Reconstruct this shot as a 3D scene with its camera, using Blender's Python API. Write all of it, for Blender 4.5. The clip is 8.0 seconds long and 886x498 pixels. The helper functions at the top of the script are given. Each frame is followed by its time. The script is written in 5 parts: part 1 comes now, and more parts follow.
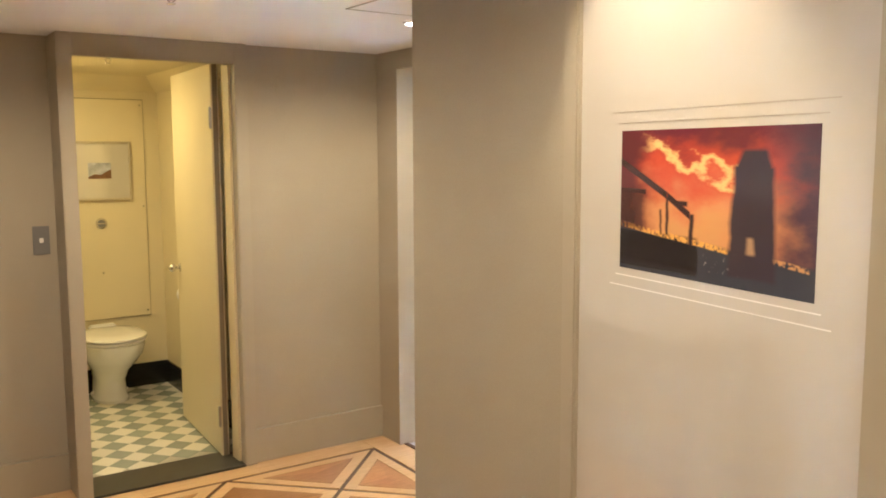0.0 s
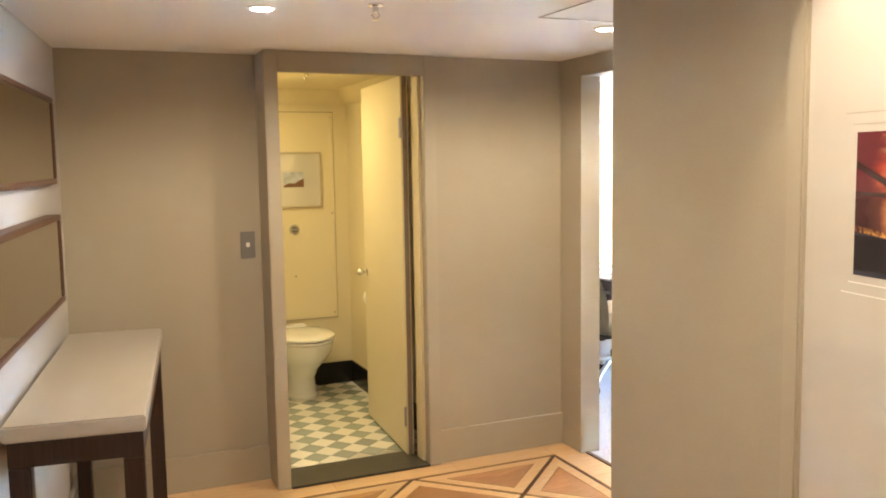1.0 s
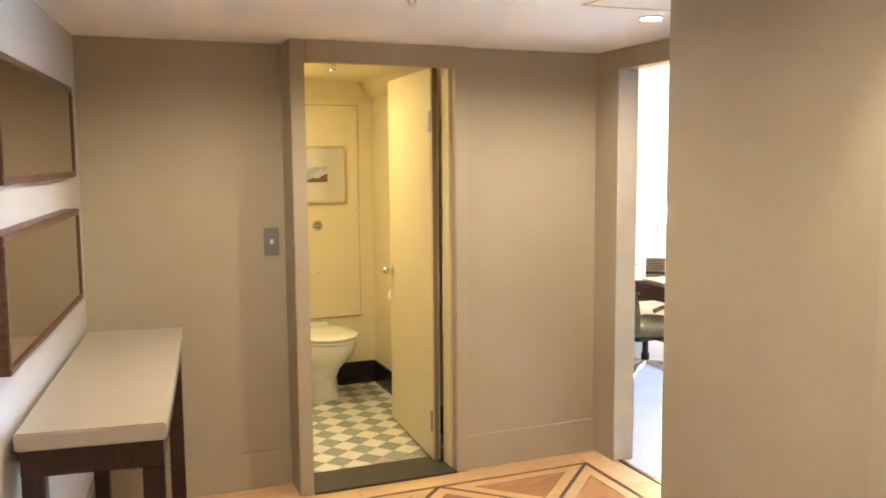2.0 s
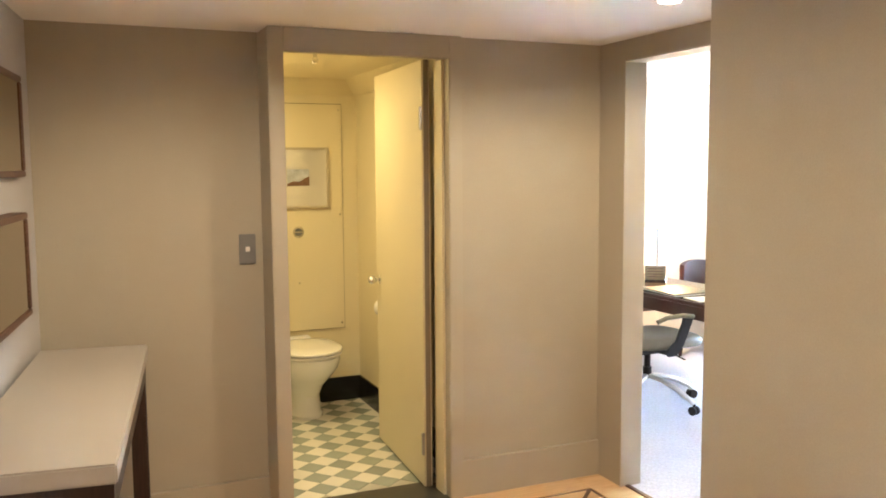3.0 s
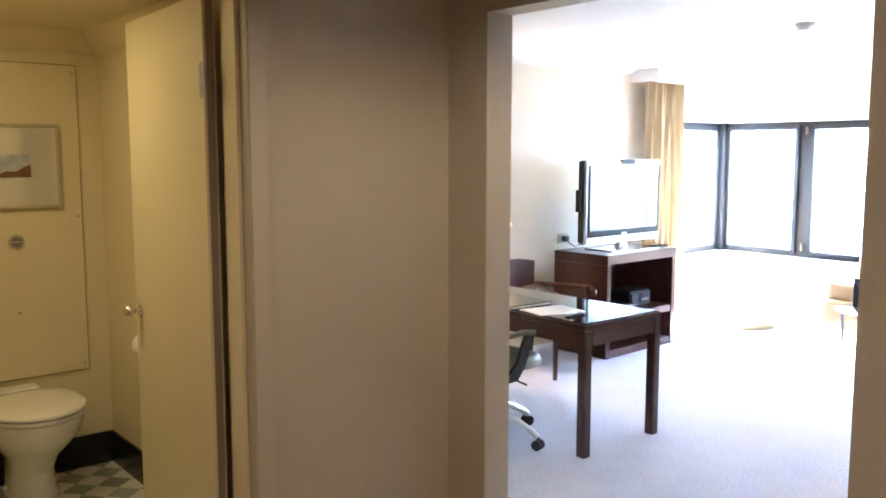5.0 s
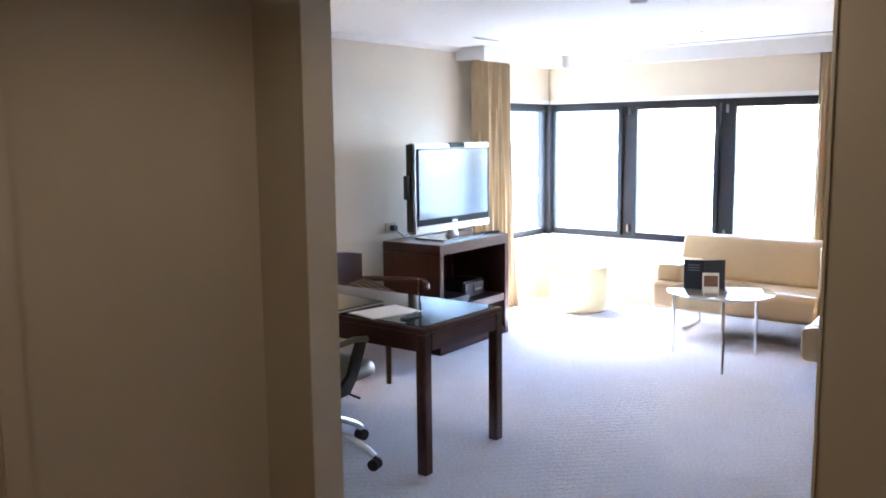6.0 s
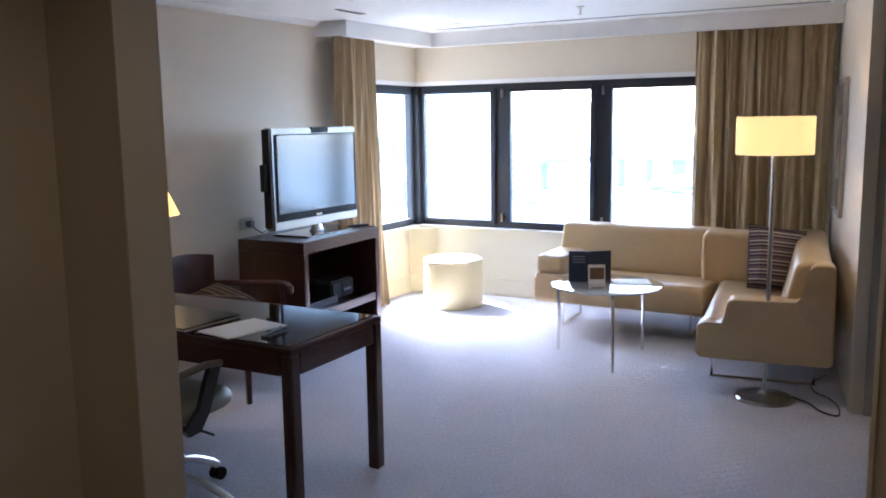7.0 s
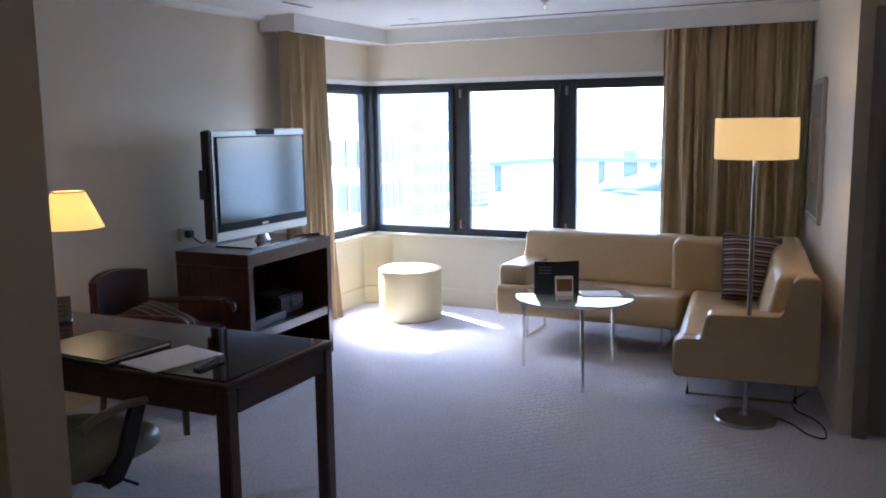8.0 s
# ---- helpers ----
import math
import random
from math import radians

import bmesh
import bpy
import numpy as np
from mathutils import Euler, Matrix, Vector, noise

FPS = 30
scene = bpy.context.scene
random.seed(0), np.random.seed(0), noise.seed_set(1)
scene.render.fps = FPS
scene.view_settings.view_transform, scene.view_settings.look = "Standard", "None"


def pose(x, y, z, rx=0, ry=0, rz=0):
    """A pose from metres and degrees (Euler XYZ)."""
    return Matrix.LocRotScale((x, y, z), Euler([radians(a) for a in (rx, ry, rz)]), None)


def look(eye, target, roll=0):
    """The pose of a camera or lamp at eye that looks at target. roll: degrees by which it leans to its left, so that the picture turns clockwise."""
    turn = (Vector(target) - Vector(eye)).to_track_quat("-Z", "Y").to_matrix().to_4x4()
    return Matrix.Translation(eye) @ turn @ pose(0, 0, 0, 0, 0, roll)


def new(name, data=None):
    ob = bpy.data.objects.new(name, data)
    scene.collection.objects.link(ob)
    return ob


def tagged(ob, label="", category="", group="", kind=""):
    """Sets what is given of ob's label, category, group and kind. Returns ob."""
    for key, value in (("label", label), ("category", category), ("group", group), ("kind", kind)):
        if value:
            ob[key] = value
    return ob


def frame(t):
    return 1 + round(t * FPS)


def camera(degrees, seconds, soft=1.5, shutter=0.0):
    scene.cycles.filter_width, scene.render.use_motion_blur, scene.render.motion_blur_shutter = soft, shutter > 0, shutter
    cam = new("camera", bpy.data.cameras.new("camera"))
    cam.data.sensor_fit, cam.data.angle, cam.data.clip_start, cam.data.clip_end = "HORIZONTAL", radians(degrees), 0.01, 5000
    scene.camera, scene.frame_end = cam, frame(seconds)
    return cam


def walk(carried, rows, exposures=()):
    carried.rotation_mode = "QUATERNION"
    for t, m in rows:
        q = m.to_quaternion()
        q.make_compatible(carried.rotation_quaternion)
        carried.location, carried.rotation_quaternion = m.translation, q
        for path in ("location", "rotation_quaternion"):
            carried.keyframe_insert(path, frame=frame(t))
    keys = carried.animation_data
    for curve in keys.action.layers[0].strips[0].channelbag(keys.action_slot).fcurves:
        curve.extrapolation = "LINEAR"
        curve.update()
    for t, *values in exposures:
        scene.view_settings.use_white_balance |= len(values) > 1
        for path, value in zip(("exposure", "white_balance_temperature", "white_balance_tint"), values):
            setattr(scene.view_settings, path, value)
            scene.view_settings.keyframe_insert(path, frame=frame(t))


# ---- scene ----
cam = camera(54.7, 8.0, soft=1.8)
PATH = [
    (0, (0.005, 0.140, 1.604), (1.122, 1.783, 1.381), -0.2),
    (0.5, (-0.071, 0.125, 1.602), (0.861, 1.883, 1.401), -0.8),
    (1, (-0.097, 0.166, 1.602), (0.688, 1.994, 1.4), -0.9),
    (1.2, (-0.104, 0.206, 1.604), (0.648, 2.048, 1.397), -0.7),
    (2.5, (-0.061, 0.475, 1.584), (0.694, 2.316, 1.373), -0.2),
    (3, (-0.002, 0.690, 1.565), (0.785, 2.519, 1.371), -0.4),
    (3.5, (0.060, 0.952, 1.577), (0.918, 2.748, 1.383), -0.6),
    (4, (0.115, 1.274, 1.604), (1.091, 3.007, 1.394), -0.6),
    (4.2, (0.148, 1.394, 1.591), (1.174, 3.098, 1.384), -0.7),
    (5.3, (0.411, 1.933, 1.556), (1.766, 3.385, 1.325), -0.1),
    (5.5, (0.461, 1.985, 1.554), (1.875, 3.381, 1.32), -0.5),
    (6, (0.698, 2.214, 1.552), (2.246, 3.452, 1.29), -0.6),
    (6.5, (0.942, 2.420, 1.537), (2.594, 3.511, 1.254), -0.9),
    (7, (1.144, 2.612, 1.531), (2.870, 3.577, 1.235), -0.8),
    (7.5, (1.304, 2.763, 1.533), (3.074, 3.644, 1.232), -0.5),
    (8, (1.483, 2.817, 1.528), (3.259, 3.688, 1.235), -0.7),
]
EXPOSURES = [(0.0, 7.52, 6000, 9), (0.5, 7.60, 6000, 9), (1.2, 7.72, 6000, 9), (2.5, 7.77, 6000, 10), (3.3, 7.62, 5980, 10), (4.2, 7.24, 5940, 12), (5.5, 5.98, 5800, 15), (6.5, 4.86, 5690, 17), (7.2, 4.32, 5620, 18), (8.0, 3.76, 5590, 19)]
walk(cam, [(t, look(eye, target, roll)) for t, eye, target, roll in PATH], EXPOSURES)
# ---------------------------------------------------------------- world, sun, lamps
world = bpy.data.worlds.new("sky")
scene.world = world
world.use_nodes = True
wn = world.node_tree
sky = wn.nodes.new("ShaderNodeTexSky")
sky.sky_type, sky.sun_disc = "NISHITA", False
sky.sun_elevation, sky.sun_rotation = radians(49), radians(28)
wn.links.new(sky.outputs[0], wn.nodes["Background"].inputs[0])
wn.nodes["Background"].inputs[1].default_value = 0.15

SUN_WAY = Vector((-0.40, -0.76, -1.0)).normalized()


def lamp(name, kind, place, target, energy, color, **more):
    data = bpy.data.lights.new(name, kind)
    data.energy, data.color = energy, color
    for key, value in more.items():
        if key == "size":
            data.size = value
        elif key == "size_y":
            data.shape, data.size_y = "RECTANGLE", value
        elif key == "radius":
            data.shadow_soft_size = value
        elif key == "cone":
            data.spot_size, data.spot_blend = radians(value), more.get("blend", 0.6)
        elif key == "angle":
            data.angle = radians(value)
    ob = new(name, data)
    ob.matrix_world = look(place, target)
    return ob


lamp("sun", "SUN", (12, 14, 12), Vector((12, 14, 12)) + SUN_WAY, 3.7, (1.0, 0.95, 0.86), angle=0.5)
WARM = (1.0, 0.755, 0.485)
# ceiling downlights of the hall, the last two assumed unseen, and the picture light
for place, energy in (((0.53, 3.17), 10.4), ((1.95, 3.20), 14), ((0.30, 1.20), 7), ((0.20, -0.60), 12)):
    lamp("downlight_beam", "SPOT", (*place, 2.125), (*place, 0), energy * 0.0385, WARM, radius=0.09, cone=174, blend=0.5)
lamp("picture_beam", "SPOT", (0.90, 1.22, 2.12), (1.19, 1.17, 1.66), 0.103, WARM, radius=0.03, cone=82, blend=0.5)
lamp("wc_light", "AREA", (0.86, 5.22, 2.110), (0.86, 5.22, 0), 0.088, (1.0, 0.765, 0.36), size=0.45, size_y=0.45)
lamp("floor_lamp_bulb", "POINT", (5.94, 3.292, 1.43), (5.94, 3.292, 0), 0.285, WARM, radius=0.05)
lamp("desk_lamp_bulb", "POINT", (4.145, 5.96, 1.14), (4.145, 5.96, 0), 0.20, WARM, radius=0.04)

# ---------------------------------------------------------------- materials


def material(name, color, rough=0.6, metal=0.0, vary=0.0, scale=6.0, fine=0.0, fine_scale=300.0, bump=0.0, bump_scale=200.0, coat=0.0, spec=0.5, random_tint=0.0):
    """A surface with stains at a large scale, grain at a fine one, relief and a tint by object."""
    m = bpy.data.materials.new(name)
    m.use_nodes = True
    nt = m.node_tree
    bsdf = nt.nodes["Principled BSDF"]
    bsdf.inputs["Roughness"].default_value = rough
    bsdf.inputs["Metallic"].default_value = metal
    bsdf.inputs["Coat Weight"].default_value = coat
    bsdf.inputs["Coat Roughness"].default_value = 0.05
    bsdf.inputs["Specular IOR Level"].default_value = spec
    base = nt.nodes.new("ShaderNodeRGB")
    base.outputs[0].default_value = (*color, 1)
    out = base.outputs[0]
    coord = nt.nodes.new("ShaderNodeTexCoord")

    def shade(out, fac, lo, hi):
        ramp = nt.nodes.new("ShaderNodeMapRange")
        ramp.inputs["To Min"].default_value, ramp.inputs["To Max"].default_value = lo, hi
        nt.links.new(fac, ramp.inputs["Value"])
        mix = nt.nodes.new("ShaderNodeVectorMath")
        mix.operation = "SCALE"
        nt.links.new(out, mix.inputs[0])
        nt.links.new(ramp.outputs[0], mix.inputs["Scale"])
        return mix.outputs[0]

    def grain(size, detail):
        tex = nt.nodes.new("ShaderNodeTexNoise")
        tex.inputs["Scale"].default_value, tex.inputs["Detail"].default_value = size, detail
        nt.links.new(coord.outputs["Object"], tex.inputs["Vector"])
        return tex.outputs["Fac"]

    if vary:
        out = shade(out, grain(scale, 5), 1 - vary, 1 + vary)
    if fine:
        out = shade(out, grain(fine_scale, 3), 1 - fine, 1 + fine)
    if random_tint:
        info = nt.nodes.new("ShaderNodeObjectInfo")
        out = shade(out, info.outputs["Random"], 1 - random_tint, 1 + random_tint)
    nt.links.new(out, bsdf.inputs["Base Color"])
    if bump:
        b = nt.nodes.new("ShaderNodeBump")
        b.inputs["Strength"].default_value, b.inputs["Distance"].default_value = bump, 0.004
        nt.links.new(grain(bump_scale, 4), b.inputs["Height"])
        nt.links.new(b.outputs[0], bsdf.inputs["Normal"])
    return m


def wood(name, dark, light, axis=0, size=14.0, rough=0.4, coat=0.0, random_tint=0.12):
    m = material(name, light, rough, coat=coat, random_tint=random_tint)
    nt = m.node_tree
    bsdf = nt.nodes["Principled BSDF"]
    old = bsdf.inputs["Base Color"].links[0].from_socket
    coord, mapping = nt.nodes.new("ShaderNodeTexCoord"), nt.nodes.new("ShaderNodeMapping")
    stretch = [size * 8] * 3
    stretch[axis] = size * 0.5
    mapping.inputs["Scale"].default_value = stretch
    tex = nt.nodes.new("ShaderNodeTexNoise")
    tex.inputs["Scale"].default_value, tex.inputs["Detail"].default_value = 1.0, 6
    ramp = nt.nodes.new("ShaderNodeValToRGB")
    ramp.color_ramp.elements[0].position, ramp.color_ramp.elements[1].position = 0.3, 0.7
    ramp.color_ramp.elements[0].color, ramp.color_ramp.elements[1].color = (*[d / max(l, 1e-3) for d, l in zip(dark, light)], 1), (1, 1, 1, 1)
    mul = nt.nodes.new("ShaderNodeVectorMath")
    mul.operation = "MULTIPLY"
    nt.links.new(coord.outputs["Object"], mapping.inputs[0])
    nt.links.new(mapping.outputs[0], tex.inputs["Vector"])
    nt.links.new(tex.outputs["Fac"], ramp.inputs[0])
    nt.links.new(old, mul.inputs[0])
    nt.links.new(ramp.outputs[0], mul.inputs[1])
    nt.links.new(mul.outputs[0], bsdf.inputs["Base Color"])
    return m


def glowing(name, color, strength, inner=(1, 1, 1)):
    m = material(name, inner, 0.8)
    b = m.node_tree.nodes["Principled BSDF"]
    b.inputs["Emission Color"].default_value = (*color, 1)
    b.inputs["Emission Strength"].default_value = strength
    return m


def stripes(name, colors, period, axis, rough=0.9):
    """Woven stripes across one axis."""
    m = material(name, colors[0], rough, bump=0.3, bump_scale=600)
    nt = m.node_tree
    coord, sep = nt.nodes.new("ShaderNodeTexCoord"), nt.nodes.new("ShaderNodeSeparateXYZ")
    nt.links.new(coord.outputs["Object"], sep.inputs[0])
    mul = nt.nodes.new("ShaderNodeMath")
    mul.operation, mul.inputs[1].default_value = "DIVIDE", period
    nt.links.new(sep.outputs[axis], mul.inputs[0])
    fr = nt.nodes.new("ShaderNodeMath")
    fr.operation = "FRACT"
    nt.links.new(mul.outputs[0], fr.inputs[0])
    ramp = nt.nodes.new("ShaderNodeValToRGB")
    ramp.color_ramp.interpolation = "CONSTANT"
    els = ramp.color_ramp.elements
    while len(els) < len(colors):
        els.new(0.5)
    for i, c in enumerate(colors):
        els[i].position, els[i].color = i / len(colors), (*c, 1)
    nt.links.new(fr.outputs[0], ramp.inputs[0])
    nt.links.new(ramp.outputs[0], nt.nodes["Principled BSDF"].inputs["Base Color"])
    return m


HALL_WALL = material("taupe_wallcovering", (0.390, 0.352, 0.276), 0.75, vary=0.08, scale=1.8, fine=0.08, fine_scale=260, bump=0.15, bump_scale=320)
HALL_TRIM = material("taupe_trim_paint", (0.394, 0.355, 0.279), 0.5, vary=0.03, scale=3, bump=0.03, bump_scale=60)
# trim paint made paler to carry the room's daylight on the lining
JAMB_DAYLIT = material("daylit_jamb_paint", (0.48, 0.45, 0.375), 0.45, vary=0.03, scale=3)
WHITE_WALL = material("white_wall_paint", (0.48, 0.475, 0.475), 0.6, vary=0.02, scale=2)
ROOM_WALL = material("pale_grey_wallcovering", (0.735, 0.65, 0.52), 0.36, vary=0.05, scale=1.4, fine=0.04, fine_scale=350, bump=0.35, bump_scale=7)
CEILING = material("ceiling_paint", (0.83, 0.82, 0.80), 0.7, vary=0.015, scale=2)
CREAM = material("cream_paint", (0.70, 0.625, 0.43), 0.5, vary=0.03, scale=3, bump=0.03, bump_scale=50)
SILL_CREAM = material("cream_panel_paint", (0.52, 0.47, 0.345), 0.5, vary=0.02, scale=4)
CARPET = material("grey_carpet", (0.55, 0.565, 0.65), 0.95, vary=0.07, scale=5, fine=0.32, fine_scale=70, bump=0.9, bump_scale=130, spec=0.1)
c_nt = CARPET.node_tree
c_bsdf = c_nt.nodes["Principled BSDF"]
c_coord, c_wave, c_bump = c_nt.nodes.new("ShaderNodeTexCoord"), c_nt.nodes.new("ShaderNodeTexWave"), c_nt.nodes.new("ShaderNodeBump")
c_wave.wave_type, c_wave.bands_direction = "BANDS", "DIAGONAL"
for key, number in (("Scale", 9.0), ("Distortion", 5.0), ("Detail", 2.0), ("Detail Scale", 3.0)):
    c_wave.inputs[key].default_value = number
c_bump.inputs["Strength"].default_value, c_bump.inputs["Distance"].default_value = 0.35, 0.004
c_nt.links.new(c_coord.outputs["Object"], c_wave.inputs["Vector"])
c_nt.links.new(c_wave.outputs["Fac"], c_bump.inputs["Height"])
c_nt.links.new(c_bsdf.inputs["Normal"].links[0].from_socket, c_bump.inputs["Normal"])
c_nt.links.new(c_bump.outputs[0], c_bsdf.inputs["Normal"])
WOOD_DARK = wood("dark_walnut_strip", (0.06, 0.025, 0.012), (0.12, 0.05, 0.025), rough=0.3, coat=0.2)
WOOD_LIGHT = wood("pale_maple", (0.60, 0.38, 0.19), (0.74, 0.52, 0.29), rough=0.3, coat=0.2)
WOOD_MID = wood("brown_oak", (0.31, 0.140, 0.055), (0.49, 0.255, 0.11), size=20, rough=0.3, coat=0.2, random_tint=0.2)
WENGE = wood("dark_wenge_wood", (0.022, 0.007, 0.006), (0.078, 0.025, 0.018), axis=2, rough=0.28, coat=0.15, random_tint=0.05)
WENGE_X = wood("dark_wenge_board", (0.022, 0.007, 0.006), (0.078, 0.025, 0.018), axis=0, rough=0.28, coat=0.15, random_tint=0.05)
CONSOLE_WOOD = wood("dark_console_wood", (0.012, 0.006, 0.004), (0.034, 0.015, 0.010), axis=2, rough=0.4, random_tint=0.05)
DESK_GLASS = material("black_glass_top", (0.045, 0.026, 0.022), 0.06, coat=0.3)
FRAME_BROWN = wood("brown_frame_wood", (0.06, 0.028, 0.018), (0.13, 0.065, 0.04), rough=0.4)
STONE = material("dark_threshold_stone", (0.048, 0.047, 0.040), 0.35, vary=0.25, scale=14, fine=0.15, fine_scale=160)
TILE_WHITE = material("white_floor_tile", (0.82, 0.80, 0.70), 0.2, vary=0.03, scale=10, random_tint=0.06)
TILE_GREEN = material("grey_green_floor_tile", (0.36, 0.40, 0.345), 0.22, vary=0.06, scale=10, random_tint=0.10)
# brown that stands for the shadow between door leaf and frame
GAP_SHADE = material("gap_shade_brown", (0.22, 0.18, 0.13), 0.5, vary=0.1, scale=8)
SLOT_GREY = material("air_slot_grey", (0.30, 0.29, 0.28), 0.7)
SEAM_BROWN = material("panel_seam_brown", (0.16, 0.13, 0.075), 0.8)
GROUT = material("tile_grout", (0.45, 0.43, 0.36), 0.9)
BLACK_TILE = material("black_skirting_tile", (0.008, 0.008, 0.008), 0.25)
PORCELAIN = material("white_porcelain", (0.90, 0.90, 0.86), 0.08, coat=0.5)
CHROME = material("polished_chrome", (0.72, 0.72, 0.72), 0.12, metal=1.0)
STEEL = material("brushed_steel", (0.42, 0.41, 0.40), 0.32, metal=1.0, fine=0.08, fine_scale=300)
SWITCH_STEEL = material("satin_switch_plate", (0.20, 0.20, 0.20), 0.5, metal=0.2)
LAMINATE = material("white_stone_top", (0.43, 0.40, 0.355), 0.3, vary=0.02, scale=8)
MIRROR = material("bronze_mirror", (0.50, 0.43, 0.32), 0.04, metal=1.0)
PAPER = material("white_paper", (0.86, 0.85, 0.83), 0.8)
MAT_BOARD = material("cream_mat_board", (0.60, 0.575, 0.53), 0.35, coat=1.0)
MAT_BOARD.node_tree.nodes["Principled BSDF"].inputs["Coat IOR"].default_value = 2.3
MAT_BOARD.node_tree.nodes["Principled BSDF"].inputs["Coat Roughness"].default_value = 0.015
PIC_FRAME = material("silver_picture_frame", (0.42, 0.39, 0.34), 0.4, metal=0.4)
GILT = material("champagne_picture_frame", (0.50, 0.45, 0.34), 0.45, metal=0.3)
DARK_FRAME = material("dark_window_frame", (0.022, 0.024, 0.032), 0.4, vary=0.1, scale=8)
# holds the inner door's shade; also dims two unseen walls
DARKENED_PAINT = material("darkened_paint", (0.27, 0.24, 0.21), 0.5, vary=0.04)
LEATHER = material("cream_leather", (0.52, 0.375, 0.20), 0.36, vary=0.05, scale=7, fine=0.04, fine_scale=200, bump=0.15, bump_scale=160)
l_nt = LEATHER.node_tree
l_bsdf = l_nt.nodes["Principled BSDF"]
l_coord, l_noise, l_bump = l_nt.nodes.new("ShaderNodeTexCoord"), l_nt.nodes.new("ShaderNodeTexNoise"), l_nt.nodes.new("ShaderNodeBump")
l_noise.inputs["Scale"].default_value, l_noise.inputs["Detail"].default_value, l_noise.inputs["Distortion"].default_value = 4.5, 2.0, 1.2
l_bump.inputs["Strength"].default_value, l_bump.inputs["Distance"].default_value = 0.45, 0.02
l_nt.links.new(l_coord.outputs["Object"], l_noise.inputs["Vector"])
l_nt.links.new(l_noise.outputs["Fac"], l_bump.inputs["Height"])
l_nt.links.new(l_bsdf.inputs["Normal"].links[0].from_socket, l_bump.inputs["Normal"])
l_nt.links.new(l_bump.outputs[0], l_bsdf.inputs["Normal"])
STOOL_LEATHER = material("pale_cream_leather", (0.43, 0.37, 0.215), 0.45, vary=0.04, scale=7, bump=0.12, bump_scale=160)
CURTAIN = material("gold_beige_curtain", (0.43, 0.322, 0.182), 0.8, vary=0.08, scale=9, fine=0.12, fine_scale=260, bump=0.2, bump_scale=400)
BROWN_LEATHER = material("brown_leather", (0.034, 0.012, 0.012), 0.4, vary=0.1, scale=12, bump=0.1)
GREY_LEATHER = material("olive_grey_leather", (0.215, 0.195, 0.14), 0.42, vary=0.06, scale=9, bump=0.12)
BLACK_PLASTIC = material("black_plastic", (0.012, 0.012, 0.014), 0.38)
BEZEL_BLACK = material("black_bezel", (0.006, 0.006, 0.008), 0.55, spec=0.2)
RUBBER = material("black_rubber", (0.015, 0.015, 0.016), 0.7)
SILVER_PLASTIC = material("silver_plastic", (0.32, 0.33, 0.35), 0.3, metal=0.6)
SCREEN = material("tv_screen", (0.014, 0.017, 0.026), 0.16, spec=0.6)
SCREEN.node_tree.nodes["Principled BSDF"].inputs["IOR"].default_value = 1.85


def lamp_cloth(name, color, strength, through_color, inner):
    """Shade cloth: a faint glow of its own, and the bulb's light seen through the weave."""
    m = glowing(name, color, strength, inner)
    nodes, links = m.node_tree.nodes, m.node_tree.links
    cloth, both = nodes.new("ShaderNodeBsdfTranslucent"), nodes.new("ShaderNodeAddShader")
    cloth.inputs["Color"].default_value = (*through_color, 1)
    links.new(nodes["Principled BSDF"].outputs[0], both.inputs[0])
    links.new(cloth.outputs[0], both.inputs[1])
    links.new(both.outputs[0], nodes["Material Output"].inputs["Surface"])
    return m


SHADE = lamp_cloth("floor_lamp_linen", (1.0, 0.76, 0.40), 0.026, (0.235, 0.203, 0.098), (0.54, 0.45, 0.24))
SHADE_SMALL = lamp_cloth("desk_lamp_linen", (1.0, 0.70, 0.24), 0.044, (0.25, 0.205, 0.085), (0.50, 0.39, 0.18))
LENS = glowing("downlight_lens", (1.0, 0.90, 0.74), 0.20)
LENS_OFF = material("downlight_off_lens", (0.7, 0.7, 0.7), 0.3)
WHITE_PLASTIC = material("white_plastic", (0.80, 0.79, 0.77), 0.35)
DARK_BLUE = material("dark_blue_card", (0.012, 0.016, 0.035), 0.35)
PALE_INK = material("pale_ink", (0.22, 0.24, 0.29), 0.8)
CUSHION = stripes("striped_cushion_weave", [(0.045, 0.025, 0.045), (0.30, 0.26, 0.22), (0.045, 0.025, 0.045), (0.10, 0.06, 0.07), (0.42, 0.38, 0.32), (0.05, 0.03, 0.045), (0.16, 0.11, 0.10), (0.045, 0.025, 0.045)], 0.062, 2)
CUSHION_SMALL = stripes("small_striped_weave", [(0.035, 0.016, 0.014), (0.05, 0.022, 0.018), (0.20, 0.15, 0.08), (0.035, 0.016, 0.014), (0.07, 0.035, 0.025), (0.035, 0.016, 0.014)], 0.06, 0)
PURPLE = material("dark_purple_cloth", (0.028, 0.014, 0.035), 0.9, bump=0.2)
FOLDER = material("black_leather_folder", (0.020, 0.019, 0.012), 0.34, spec=0.45, vary=0.1, bump=0.1)
GLASS = bpy.data.materials.new("clear_glass")
GLASS.use_nodes = True
g_bsdf = GLASS.node_tree.nodes["Principled BSDF"]
g_bsdf.inputs["Transmission Weight"].default_value, g_bsdf.inputs["Roughness"].default_value = 1.0, 0.0
g_bsdf.inputs["Base Color"].default_value, g_bsdf.inputs["IOR"].default_value = (0.97, 0.99, 0.98, 1), 1.45
TABLE_GLASS = bpy.data.materials.new("tinted_table_glass")
TABLE_GLASS.use_nodes = True
t_bsdf = TABLE_GLASS.node_tree.nodes["Principled BSDF"]
